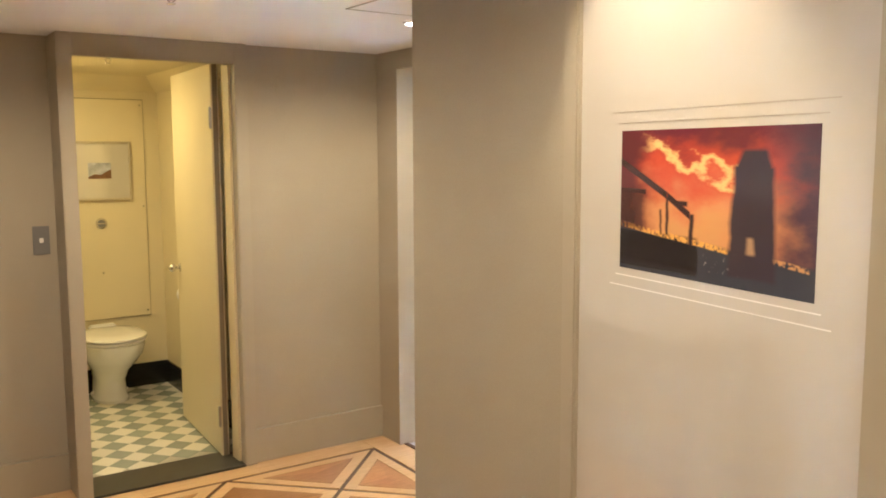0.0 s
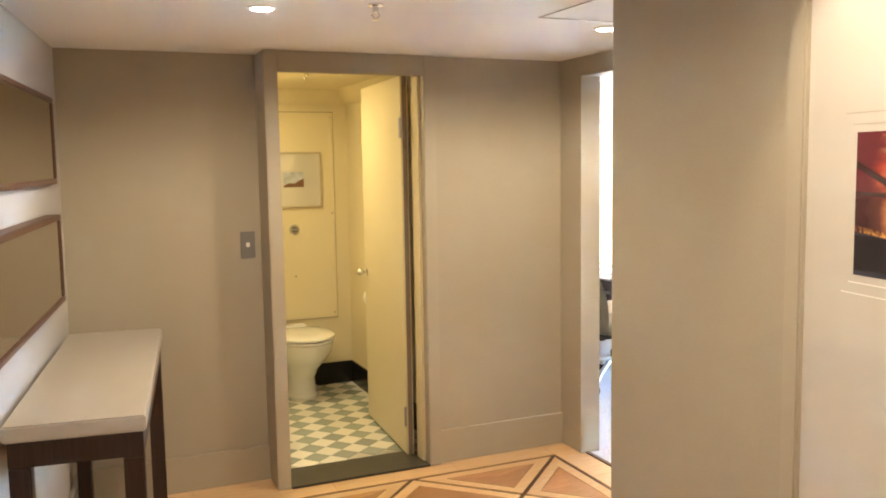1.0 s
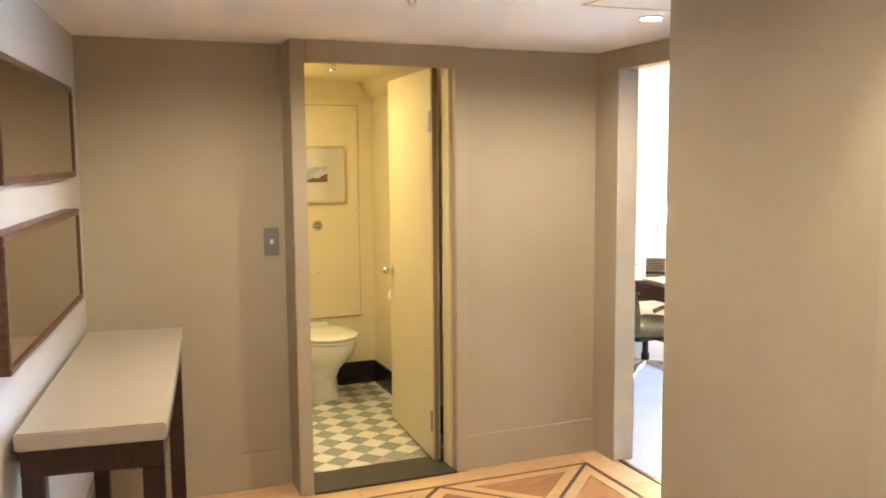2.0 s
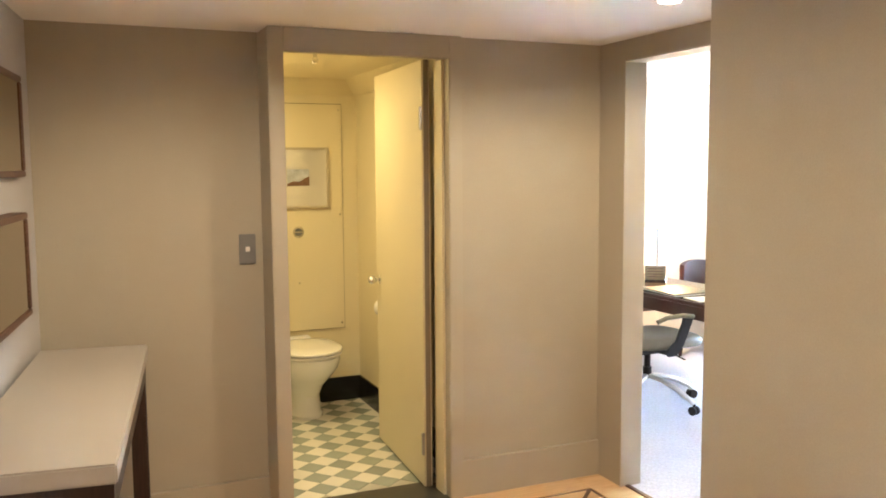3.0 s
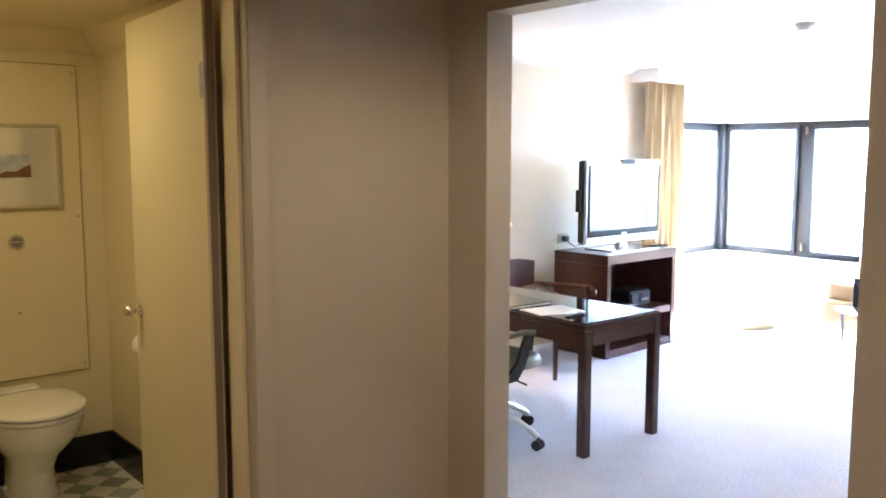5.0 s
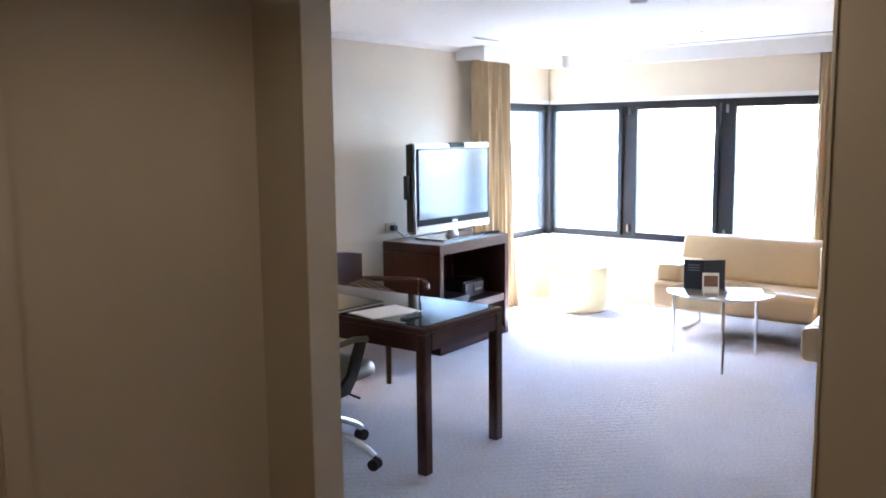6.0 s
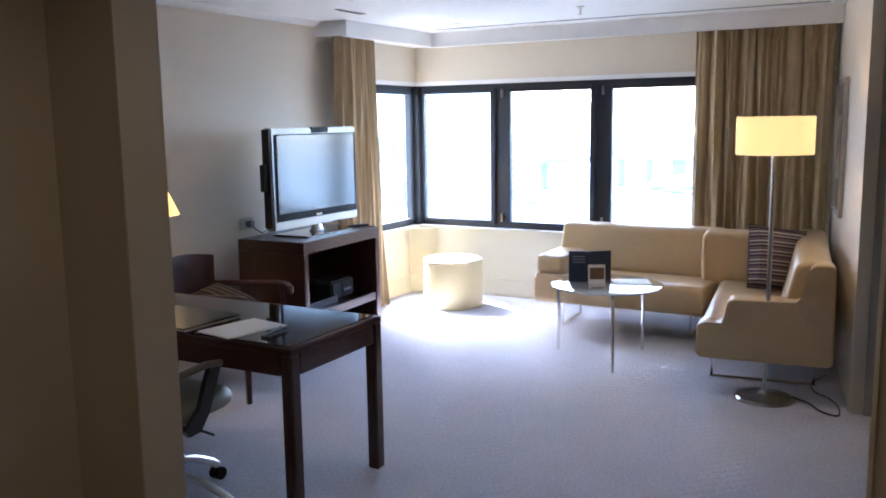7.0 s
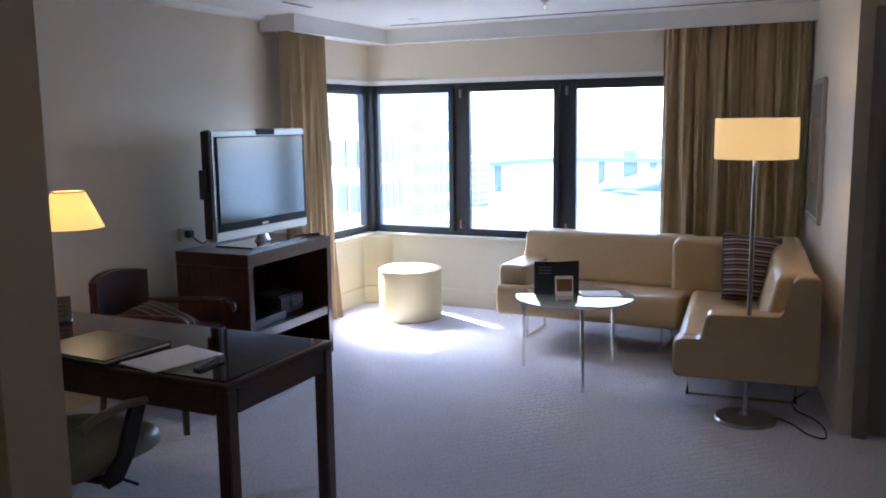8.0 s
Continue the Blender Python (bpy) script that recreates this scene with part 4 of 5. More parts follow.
BASE_ALLOY = material("polished_base_alloy", (0.78, 0.78, 0.79), 0.28, metal=0.85)
ARM_GREY = material("dark_olive_armrest", (0.17, 0.155, 0.11), 0.35, bump=0.1)
# local: the seat faces +y
bm = bmesh.new()
loops = []
for z, k in ((0.430, 0.86), (0.434, 0.94), (0.448, 0.99), (0.468, 1.0), (0.490, 0.985), (0.506, 0.94), (0.515, 0.85), (0.518, 0.60), (0.516, 0.2)):
    loop = []
    for n in range(40):
        c, sn = math.cos(2 * math.pi * n / 40), math.sin(2 * math.pi * n / 40)
        y = 0.055 + 0.305 * k * math.copysign(abs(sn) ** 0.6, sn)
        loop.append(bm.verts.new((0.245 * k * math.copysign(abs(c) ** 0.6, c), y, z - (0.025 * (y / 0.36) ** 4 if y > 0 else 0))))
    loops.append(loop)
for la, lb in zip(loops, loops[1:]):
    for n in range(40):
        bm.faces.new((la[n], la[(n + 1) % 40], lb[(n + 1) % 40], lb[n]))
bm.faces.new(loops[0][::-1])
bm.faces.new(loops[-1])
part("seat", bm, GREY_LEATHER, chair)
bm = bmesh.new()
cols, rows_n = 9, 12
grid = {}
for side in (0, 1):
    for i in range(cols):
        for j in range(rows_n):
            u, v = i / (cols - 1) * 2 - 1, j / (rows_n - 1)
            w = 0.235 * (1 - 0.16 * v * v) * (1 - 0.05 * (1 - v))
            thick = 0.030 * math.sqrt(max(0, 1 - u ** 4)) * (1 - 0.5 * v ** 6)
            y = -0.265 - 0.13 * v ** 1.3 + 0.045 * u * u + 0.03 * math.sin(v * 3.2) + (thick if side else -thick)
            z = 0.50 + 0.53 * v - 0.03 * u * u * v
            grid[side, i, j] = bm.verts.new((u * w, y, z))
for side in (0, 1):
    for i in range(cols - 1):
        for j in range(rows_n - 1):
            q = [grid[side, i, j], grid[side, i + 1, j], grid[side, i + 1, j + 1], grid[side, i, j + 1]]
            bm.faces.new(q if side else q[::-1])
for i in range(cols - 1):
    bm.faces.new((grid[0, i, 0], grid[0, i + 1, 0], grid[1, i + 1, 0], grid[1, i, 0]))
    bm.faces.new((grid[0, i, rows_n - 1], grid[1, i, rows_n - 1], grid[1, i + 1, rows_n - 1], grid[0, i + 1, rows_n - 1]))
bmesh.ops.remove_doubles(bm, verts=bm.verts, dist=0.0008)
part("backrest", bm, GREY_LEATHER, chair)
for s in (-1, 1):
    bm = bmesh.new()
    extrude_profile(bm, [(0.150, 0.655), (0.085, 0.660), (0.055, 0.60), (0.015, 0.50), (-0.07, 0.43), (-0.05, 0.398), (0.015, 0.402), (0.070, 0.47), (0.11, 0.56)], "x", s * 0.264, s * 0.286)
    bevel(bm, 0.008, 2)
    tube(bm, (s * 0.10, -0.03, 0.412), (s * 0.27, -0.03, 0.418), 0.018)
    part("arm_bracket", bm, BLACK_PLASTIC, chair)
    bm = bmesh.new()
    pipe(bm, [(s * 0.285, -0.15, 0.645), (s * 0.285, -0.08, 0.668), (s * 0.285, 0.06, 0.675), (s * 0.280, 0.15, 0.660)], 0.016, 12)
    part("armrest", bm, ARM_GREY, chair)
bm = bmesh.new()
box(bm, (-0.13, -0.17, 0.385), (0.13, 0.13, 0.434))
bevel(bm, 0.015)
part("seat_mechanism", bm, BLACK_PLASTIC, chair)
bm = bmesh.new()
pipe(bm, [(0.10, 0.02, 0.40), (0.24, 0.05, 0.39), (0.31, 0.06, 0.375)], 0.006, 8)
part("lever", bm, BLACK_PLASTIC, chair)
bm = bmesh.new()
tube(bm, (0, 0, 0.19), (0, 0, 0.27), 0.030)
tube(bm, (0, 0, 0.27), (0, 0, 0.386), 0.022)
part("gas_column", bm, BLACK_PLASTIC, chair)
for k in range(5):
    a = radians(72 * k + 14.5)
    d = Vector((math.cos(a), math.sin(a), 0))
    bm = bmesh.new()
    pipe(bm, [d * 0.02 + Vector((0, 0, 0.205)), d * 0.13 + Vector((0, 0, 0.188)), d * 0.25 + Vector((0, 0, 0.148)), d * 0.345 + Vector((0, 0, 0.098)), d * 0.378 + Vector((0, 0, 0.070))], 0.018, 10)
    arm = part("base_arm", bm, BASE_ALLOY, chair, "polished chrome base arm")
    n = Vector((-d.y, d.x, 0))
    c = d * 0.380 + Vector((0, 0, 0.030))
    bm = bmesh.new()
    for s in (-1, 1):
        tube(bm, c + n * s * 0.008, c + n * s * 0.026, 0.030, seg=20)
    tube(bm, c + Vector((0, 0, 0.0)), c + Vector((0, 0, 0.045)), 0.009)
    part("castor", bm, RUBBER, arm, "black twin castor")

# wooden armchair beside the desk
arm_chair = thing("armchair", "dark wooden armchair with brown leather seat and back", "armchair", pose(4.765, 6.05, 0, 0, 0, 12))
for x, y in ((-0.245, -0.25), (0.205, -0.25)):
    bm = bmesh.new()
    tube(bm, (x + 0.02, y + 0.02, 0), (x + 0.02, y + 0.02, 0.40), 0.018, 0.026, 4)
    tube(bm, (x + 0.02, y + 0.02, 0.40), (x + 0.02, y + 0.03, 0.60), 0.024, 0.018, 4)
    part("leg", bm, WENGE, arm_chair)
for x in (-0.215, 0.215):
    bm = bmesh.new()
    tube(bm, (x, 0.26, 0), (x, 0.21, 0.42), 0.018, 0.026, 4)
    tube(bm, (x, 0.21, 0.42), (x, 0.27, 0.72), 0.026, 0.016, 4)
    part("leg", bm, WENGE, arm_chair)
    bm = bmesh.new()
    pipe(bm, smooth_line([(x * 1.05, 0.24, 0.575), (x * 1.10, 0.0, 0.585), (x * 1.12, -0.20, 0.590), (x * 1.12, -0.262, 0.572), (x * 1.10, -0.270, 0.545)]), 0.017, 10)
    bmesh.ops.create_uvsphere(bm, u_segments=12, v_segments=8, radius=0.018, matrix=Matrix.Translation((x * 1.10, -0.270, 0.545)))
    part("arm", bm, WENGE_X, arm_chair)
part("seat_frame", boxes(((-0.235, -0.235, 0.36), (0.235, 0.225, 0.415)), bevelled=0.006), WENGE_X, arm_chair)
part("seat", boxes(((-0.23, -0.24, 0.416), (0.23, 0.20, 0.475)), bevelled=0.022, seg=3), BROWN_LEATHER, arm_chair)
bm = bmesh.new()
verts = []
for i in range(13):
    u = i / 12 * 2 - 1
    y = 0.285 - 0.055 * u * u
    for yy in (y, y + 0.045):
        for z in (0.53, 0.775 - 0.025 * u * u):
            verts.append(bm.verts.new((u * 0.222, yy, z)))
for i in range(12):
    a, b = verts[i * 4:i * 4 + 4], verts[i * 4 + 4:i * 4 + 8]
    for p, q in ((0, 1), (1, 3), (3, 2), (2, 0)):
        bm.faces.new((a[p], a[q], b[q], b[p]))
bm.faces.new((verts[0], verts[2], verts[3], verts[1]))
bm.faces.new((verts[-4], verts[-3], verts[-1], verts[-2]))
bevel(bm, 0.012, 3, 50)
part("backrest", bm, BROWN_LEATHER, arm_chair)


def cushion(name, label, m, size, thick, mat, back_mat=None):
    ob = thing(name, label, "cushion", m)
    n = 12
    for side, material_used in ((1, mat), (-1, back_mat or mat)):
        bm = bmesh.new()
        vs = {}
        for i in range(n + 1):
            for j in range(n + 1):
                u, v = i / n * 2 - 1, j / n * 2 - 1
                h = thick * (max(0, (1 - u ** 4) * (1 - v ** 4))) ** 0.5
                pinch = 1 - 0.05 * (1 - abs(u) * abs(v))
                vs[i, j] = bm.verts.new((u * size * pinch, -side * h - 0.002 * side, v * size * pinch))
        for i in range(n):
            for j in range(n):
                q = [vs[i, j], vs[i + 1, j], vs[i + 1, j + 1], vs[i, j + 1]]
                bm.faces.new(q if side > 0 else q[::-1])
        part("cover", bm, material_used, ob)
    return ob


cushion("scatter_cushion", "small striped cushion lying on the armchair seat", pose(4.765, 6.07, 0.520, -68, 0, 18), 0.165, 0.05, CUSHION_SMALL)

# ---------------------------------------------------------------- television corner
CAB = pose(5.315, 5.935, 0, 0, 0, 2.5)
cab = thing("tv_cabinet", "dark wooden television cabinet with open shelves", "cabinet", CAB)
CW, CD, CH = 0.91, 0.52, 0.792
part("top", boxes(((0, 0, CH - 0.075), (CW, CD, CH)), bevelled=0.003), WENGE_X, cab)
part("side_panel", boxes(((0, 0.001, 0), (0.05, CD, CH - 0.076)), bevelled=0.003), WENGE, cab)
part("side_panel", boxes(((CW - 0.05, 0.001, 0), (CW, CD, CH - 0.076)), bevelled=0.003), WENGE, cab)
part("back_panel", boxes(((0.051, CD - 0.02, 0.06), (CW - 0.051, CD - 0.001, CH - 0.077))), WENGE_X, cab)
part("shelf", boxes(((0.051, 0.006, 0.27), (CW - 0.051, CD - 0.021, 0.325)), bevelled=0.003), WENGE_X, cab)
part("plinth", boxes(((0.051, 0.006, 0.0), (CW - 0.051, CD - 0.021, 0.06)), bevelled=0.003), WENGE_X, cab)
box1 = thing("media_player", "flat black media player lying on the cabinet shelf", "media player", CAB @ pose(0.28, 0.20, 0.326))
part("case", boxes(((-0.17, -0.14, 0), (0.17, 0.14, 0.048)), bevelled=0.004), BLACK_PLASTIC, box1)
part("display", boxes(((-0.06, -0.1425, 0.018), (0.03, -0.1402, 0.030))), DARK_BLUE, box1)
box2 = thing("audio_dock", "black audio dock with a narrow silver display", "audio player", CAB @ pose(0.61, 0.22, 0.326))
part("case", boxes(((-0.14, -0.10, 0), (0.14, 0.12, 0.125)), bevelled=0.014, seg=3), RUBBER, box2)
part("front_panel", boxes(((-0.02, -0.106, 0.025), (0.11, -0.1005, 0.100)), bevelled=0.002), RUBBER, box2)
part("display", boxes(((0.0, -0.1085, 0.045), (0.09, -0.1062, 0.062))), SWITCH_STEEL, box2, "narrow silver display strip")

TV = pose(5.800, 6.20, CH, 0, 0, 0.8)
tv = thing("television", "silver flat television switched off on its glass stand", "television", TV)
TW = 0.470
part("casing", boxes(((-TW, -0.018, 0.055), (TW, 0.050, 0.708)), bevelled=0.010, seg=3), SILVER_PLASTIC, tv, "silver casing")
part("bezel", boxes(((-TW + 0.030, -0.0245, 0.112), (TW - 0.016, -0.0185, 0.668)), bevelled=0.002), BEZEL_BLACK, tv, "black screen surround")
part("screen", boxes(((-TW + 0.046, -0.0275, 0.160), (TW - 0.044, -0.0247, 0.660))), SCREEN, tv, "dark reflecting screen")
part("sensor_bar", boxes(((-0.05, -0.0235, 0.672), (0.135, 0.01, 0.7095)), bevelled=0.003), BEZEL_BLACK, tv)
part("speaker_strip", boxes(((-TW + 0.010, -0.0225, 0.062), (TW - 0.010, -0.0183, 0.106)), bevelled=0.003), STEEL, tv, "brushed silver strip under the screen")
part("back_housing", boxes(((-TW + 0.10, 0.051, 0.14), (TW - 0.10, 0.11, 0.62)), bevelled=0.02), BLACK_PLASTIC, tv)
part("side_frame", boxes(((-TW - 0.010, -0.008, 0.075), (-TW - 0.0005, 0.048, 0.700)), bevelled=0.003), BLACK_PLASTIC, tv, "dark edge of the casing")
part("side_box", boxes(((-TW - 0.040, 0.01, 0.31), (-TW - 0.011, 0.05, 0.48)), bevelled=0.004), BLACK_PLASTIC, tv, "small black box on the side")
part("badge", boxes(((-0.03, -0.0265, 0.118), (0.03, -0.0247, 0.132))), STEEL, tv)
bm = bmesh.new()
lathe(bm, [(0.075, 0.012), (0.055, 0.026), (0.046, 0.056)], 24, 0.6)
part("neck", bm, STEEL, tv)
part("stand_plate", boxes(((-0.30, -0.15, 0.0), (0.30, 0.13, 0.011)), bevelled=0.003), DESK_GLASS, tv, "black glass stand plate")
remote = thing("remote_control", "black remote control lying on the cabinet", "remote control", CAB @ pose(0.83, 0.12, CH, 0, 0, 70))
part("body", boxes(((-0.022, -0.085, 0), (0.022, 0.085, 0.018)), bevelled=0.006), BLACK_PLASTIC, remote)
for k in range(4):
    part("button_row", boxes(((-0.014, -0.06 + 0.03 * k, 0.018), (0.014, -0.045 + 0.03 * k, 0.0195))), SWITCH_STEEL, remote)
SOCKET_GREY = material("grey_socket_plate", (0.52, 0.48, 0.41), 0.5)
plug = thing("wall_plug", "black plug and cable in a wall socket", "plug", pose(5.56, TV_Y, 0.855))
part("socket", boxes(((-0.06, -0.01, -0.04), (0.06, -0.001, 0.04)), bevelled=0.003), SOCKET_GREY, plug)
part("plug_body", boxes(((-0.02, -0.06, -0.022), (0.025, -0.0105, 0.022)), bevelled=0.006), BLACK_PLASTIC, plug)
bm = bmesh.new()
pipe(bm, [(0, -0.055, -0.01), (0.02, -0.075, -0.04), (0.08, -0.07, -0.07), (0.16, -0.05, -0.06), (0.22, -0.03, -0.02)], 0.005, 8)
part("cable", bm, BLACK_PLASTIC, plug)


def curtain(name, label, a, b, z0, z1, folds, depth, seed, flare=0.0):
    """A hanging cloth from a to b with uneven folds, closed at the back."""
    rng = random.Random(seed)
    a, b = Vector((*a, 0)), Vector((*b, 0))
    along = b - a
    n = Vector((-along.y, along.x, 0)).normalized()
    ob = thing(name, label, "curtain")
    steps, rows_z = folds * 14, 14
    phase = [rng.uniform(-0.8, 0.8) for _ in range(folds + 1)]
    amp = [rng.uniform(0.55, 1.0) for _ in range(folds + 1)]
    bm = bmesh.new()
    layers = []
    for side in (0, 1):
        g = []
        for j in range(rows_z + 1):
            v = j / rows_z
            row = []
            for i in range(steps + 1):
                u = i / steps
                f = u * folds
                k = min(int(f), folds - 1)
                w = f - k
                am = amp[k] * (1 - w) + amp[k + 1] * w
                ph = phase[k] * (1 - w) + phase[k + 1] * w
                g1 = (0.5 - 0.5 * math.cos(2 * math.pi * (f + 0.55 * ph * (1 - 0.8 * v) + 0.13 * math.sin(4.1 * v + 5 * ph)))) ** 0.9
                wave = -depth * 1.7 * am * g1 * (0.55 + 0.45 * math.cos(1.35 * v + 1.2 * ph)) + (0.09 + 0.16 * v ** 3) * depth * math.sin(5.3 * math.pi * f + 3.0 * ph + 2.5 * v * ph) + 0.8 * depth
                sway = 0.012 * math.sin(3.0 * v + ph)
                p = a + along * (u * (1 + flare * (1 - v)) + sway * 0.3 * math.sin(math.pi * u)) + n * (wave - (0.006 if side else 0))
                row.append(bm.verts.new((p.x, p.y, z0 + (z1 - z0) * v)))
            g.append(row)
        layers.append(g)
    for side, g in enumerate(layers):
        for j in range(rows_z):
            for i in range(steps):
                q = (g[j][i], g[j][i + 1], g[j + 1][i + 1], g[j + 1][i])
                bm.faces.new(q if side == 0 else q[::-1])
    for i in range(steps):
        for j in (0, rows_z):
            bm.faces.new((layers[0][j][i], layers[1][j][i], layers[1][j][i + 1], layers[0][j][i + 1]))
    for j in range(rows_z):
        for i in (0, steps):
            bm.faces.new((layers[0][j][i], layers[0][j + 1][i], layers[1][j + 1][i], layers[1][j][i]))
    part("cloth", bm, CURTAIN, ob)
    part("track", boxes(((min(a.x, b.x) - 0.01, min(a.y, b.y) - 0.01, z1 - 0.002), (max(a.x, b.x) + 0.01, max(a.y, b.y) + 0.01, z1 + 0.012))), WHITE_PLASTIC, ob)
    return ob


curtain("curtain", "gathered gold-beige curtain hanging in the television corner", (6.445, 6.47), (7.01, 6.47), 0.012, 2.17, 7, 0.046, 4, flare=0.10)
curtain("curtain", "wide gold-beige curtain drawn aside behind the sofa", (7.725, 4.13), (7.725, 3.185), 0.012, 2.17, 9, 0.060, 9)

# ---------------------------------------------------------------- seating corner
stool = thing("round_stool", "round cream leather stool in the sunlight", "stool", pose(7.35, 5.985, 0))
bm = bmesh.new()
lathe(bm, [(0.240, 0.0), (0.247, 0.008), (0.247, 0.36), (0.243, 0.372)], 48)
part("body", bm, STOOL_LEATHER, stool)
bm = bmesh.new()
lathe(bm, [(0.243, 0.373), (0.249, 0.378), (0.247, 0.392), (0.225, 0.403), (0.10, 0.409)], 48)
part("seat", bm, STOOL_LEATHER, stool)


def rounded(outline, r, seg=7):
    """The outline with its corners rounded."""
    n, out = len(outline), []
    for i in range(n):
        p0, p1, p2 = (Vector(outline[(i + k - 1) % n]) for k in range(3))
        a, b = (p0 - p1), (p2 - p1)
        d = min(r, a.length * 0.45, b.length * 0.45)
        s, e = p1 + a.normalized() * d, p1 + b.normalized() * d
        for k in range(seg + 1):
            w = k / seg
            out.append(tuple(s * (1 - w) ** 2 + p1 * 2 * w * (1 - w) + e * w ** 2))
    return out


def sofa_block(name, outline, axis, a, b, parent, mat=LEATHER, soft=0.06, edge=0.028):
    """An upholstered block with rounded corners and softly domed ends."""
    bm = bmesh.new()
    cx, cy = sum(q[0] for q in outline) / len(outline), sum(q[1] for q in outline) / len(outline)
    pts = rounded(outline, soft)
    put = (lambda u, v, w: (w, u, v)) if axis == "x" else (lambda u, v, w: (u, w, v))
    steps = [(a + edge * (1 - math.cos(math.pi / 2 * k / 6)), edge * (1 - math.sin(math.pi / 2 * k / 6))) for k in range(7)]
    steps += [(b - w + a, ins) for w, ins in steps[::-1]]
    loops = []
    for w, ins in steps:
        loop = []
        for u, v in pts:
            d = Vector((cx - u, cy - v))
            q = Vector((u, v)) + d.normalized() * min(ins * 1.2, d.length * 0.5)
            loop.append(bm.verts.new(put(q.x, q.y, w)))
        loops.append(loop)
    n = len(pts)
    for la, lb in zip(loops, loops[1:]):
        for k in range(n):
            bm.faces.new((la[k], la[(k + 1) % n], lb[(k + 1) % n], lb[k]))
    bm.faces.new(loops[0])
    bm.faces.new(loops[-1][::-1])
    bmesh.ops.recalc_face_normals(bm, faces=bm.faces)
    ob = part(name, bm, mat, parent)
    ob.data.set_sharp_from_angle(angle=radians(70))
    return ob


sofa_a = thing("sofa_section", "cream leather sofa section with one low arm under the window", "sofa", group="corner sofa")
sofa_block("seat", [(6.85, 0.205), (7.52, 0.205), (7.52, 0.385), (6.85, 0.415)], "y", 3.82, 5.055, sofa_a)
sofa_block("backrest", [(7.33, 0.37), (7.60, 0.36), (7.60, 0.735), (7.43, 0.735)], "y", 3.82, 5.045, sofa_a)
sofa_block("arm", [(6.92, 0.395), (7.46, 0.385), (7.46, 0.545), (6.92, 0.545)], "y", 4.855, 5.06, sofa_a)
for y in (4.90, 3.96):
    bm = bmesh.new()
    pipe(bm, [(7.45, y, 0.20), (7.45, y, 0.012), (7.08, y, 0.012), (7.08, y, 0.20)], 0.011, 8)
    part("leg_loop", bm, CHROME, sofa_a, "bent chrome leg")

SOFA_B = pose(5.96, 2.955, 0, 0, 0, 6.5) @ pose(-5.96, -2.955, 0)
sofa_b = thing("sofa_section", "cream leather sofa section with stepped end along the wall", "sofa", SOFA_B, group="corner sofa")
sofa_block("seat", [(3.65, 0.205), (3.65, 0.415), (3.12, 0.390), (3.12, 0.205)], "x", 6.05, 7.30, sofa_b)
sofa_block("backrest", [(3.25, 0.37), (3.16, 0.755), (2.975, 0.755), (2.97, 0.35)], "x", 6.05, 7.56, sofa_b)
sofa_block("corner_back", [(3.78, 0.35), (3.78, 0.735), (3.20, 0.735), (3.20, 0.35)], "x", 7.32, 7.58, sofa_b)
sofa_block("end_panel", [(3.66, 0.205), (3.66, 0.405), (3.52, 0.405), (3.50, 0.545), (3.12, 0.555), (3.08, 0.757), (2.965, 0.757), (2.955, 0.205)], "x", 5.96, 6.11, sofa_b, soft=0.04, edge=0.016)
for x in (6.30, 7.15):
    bm = bmesh.new()
    pipe(bm, [(x, 3.60, 0.20), (x, 3.60, 0.012), (x, 3.04, 0.012), (x, 3.04, 0.20)], 0.011, 8)
    part("leg_loop", bm, CHROME, sofa_b, "bent chrome leg")
cushion("sofa_cushion", "striped purple and cream cushion leaning in the sofa corner", pose(7.02, 3.40, 0.608, -15, 9, -50), 0.212, 0.095, CUSHION, PURPLE)

table = thing("coffee_table", "round glass coffee table on thin chrome legs", "coffee table", pose(6.415, 4.35, 0))
bm = bmesh.new()
lathe(bm, [(0.352, 0.462), (0.358, 0.466), (0.358, 0.472), (0.352, 0.475)], 64)
part("glass_top", bm, TABLE_GLASS, table, "tinted round glass top")
for x, y, k in ((-0.01, 0.325, 1.0), (-0.38, -0.172, 0.84), (0.225, -0.18, 1.0)):
    bm = bmesh.new()
    tube(bm, (x, y, 0), (x * k, y * k, 0.445), 0.011, 0.012)
    pipe(bm, [(x * k, y * k, 0.440), (x * k * 0.95, y * k * 0.95, 0.455), (x * 0.6, y * 0.6, 0.4525)], 0.011, 8)
    part("leg", bm, CHROME, table)
menu = thing("menu_folder", "dark blue folded menu card standing on the glass table", "brochure", pose(6.40, 4.46, 0.4755, 0, 0, -62))
for s, w in ((-1, 0.135), (1, 0.145)):
    m = Matrix.Rotation(radians(s * 12), 4, "Z")
    bm = bmesh.new()
    box(bm, (0 if s > 0 else -w, -0.002, 0), (w if s > 0 else 0, 0.002, 0.205), m)
    part("cover_leaf", bm, DARK_BLUE, menu)
for k in range(3):
    bm = bmesh.new()
    box(bm, (-0.11, -0.0032, 0.13 + 0.018 * k), (-0.03, -0.0021, 0.136 + 0.018 * k), Matrix.Rotation(radians(-12), 4, "Z"))
    part("print_bar", bm, PALE_INK, menu)
leaflet = thing("leaflet", "small pale leaflet with a dark photograph leaning on the menu", "leaflet", pose(6.37, 4.40, 0.4755, -8, 0, -62))
part("card", boxes(((-0.055, -0.002, 0), (0.055, 0.0, 0.125))), PAPER, leaflet)
part("photo_print", boxes(((-0.045, -0.0032, 0.030), (0.048, -0.0021, 0.105))), P_HILL, leaflet)
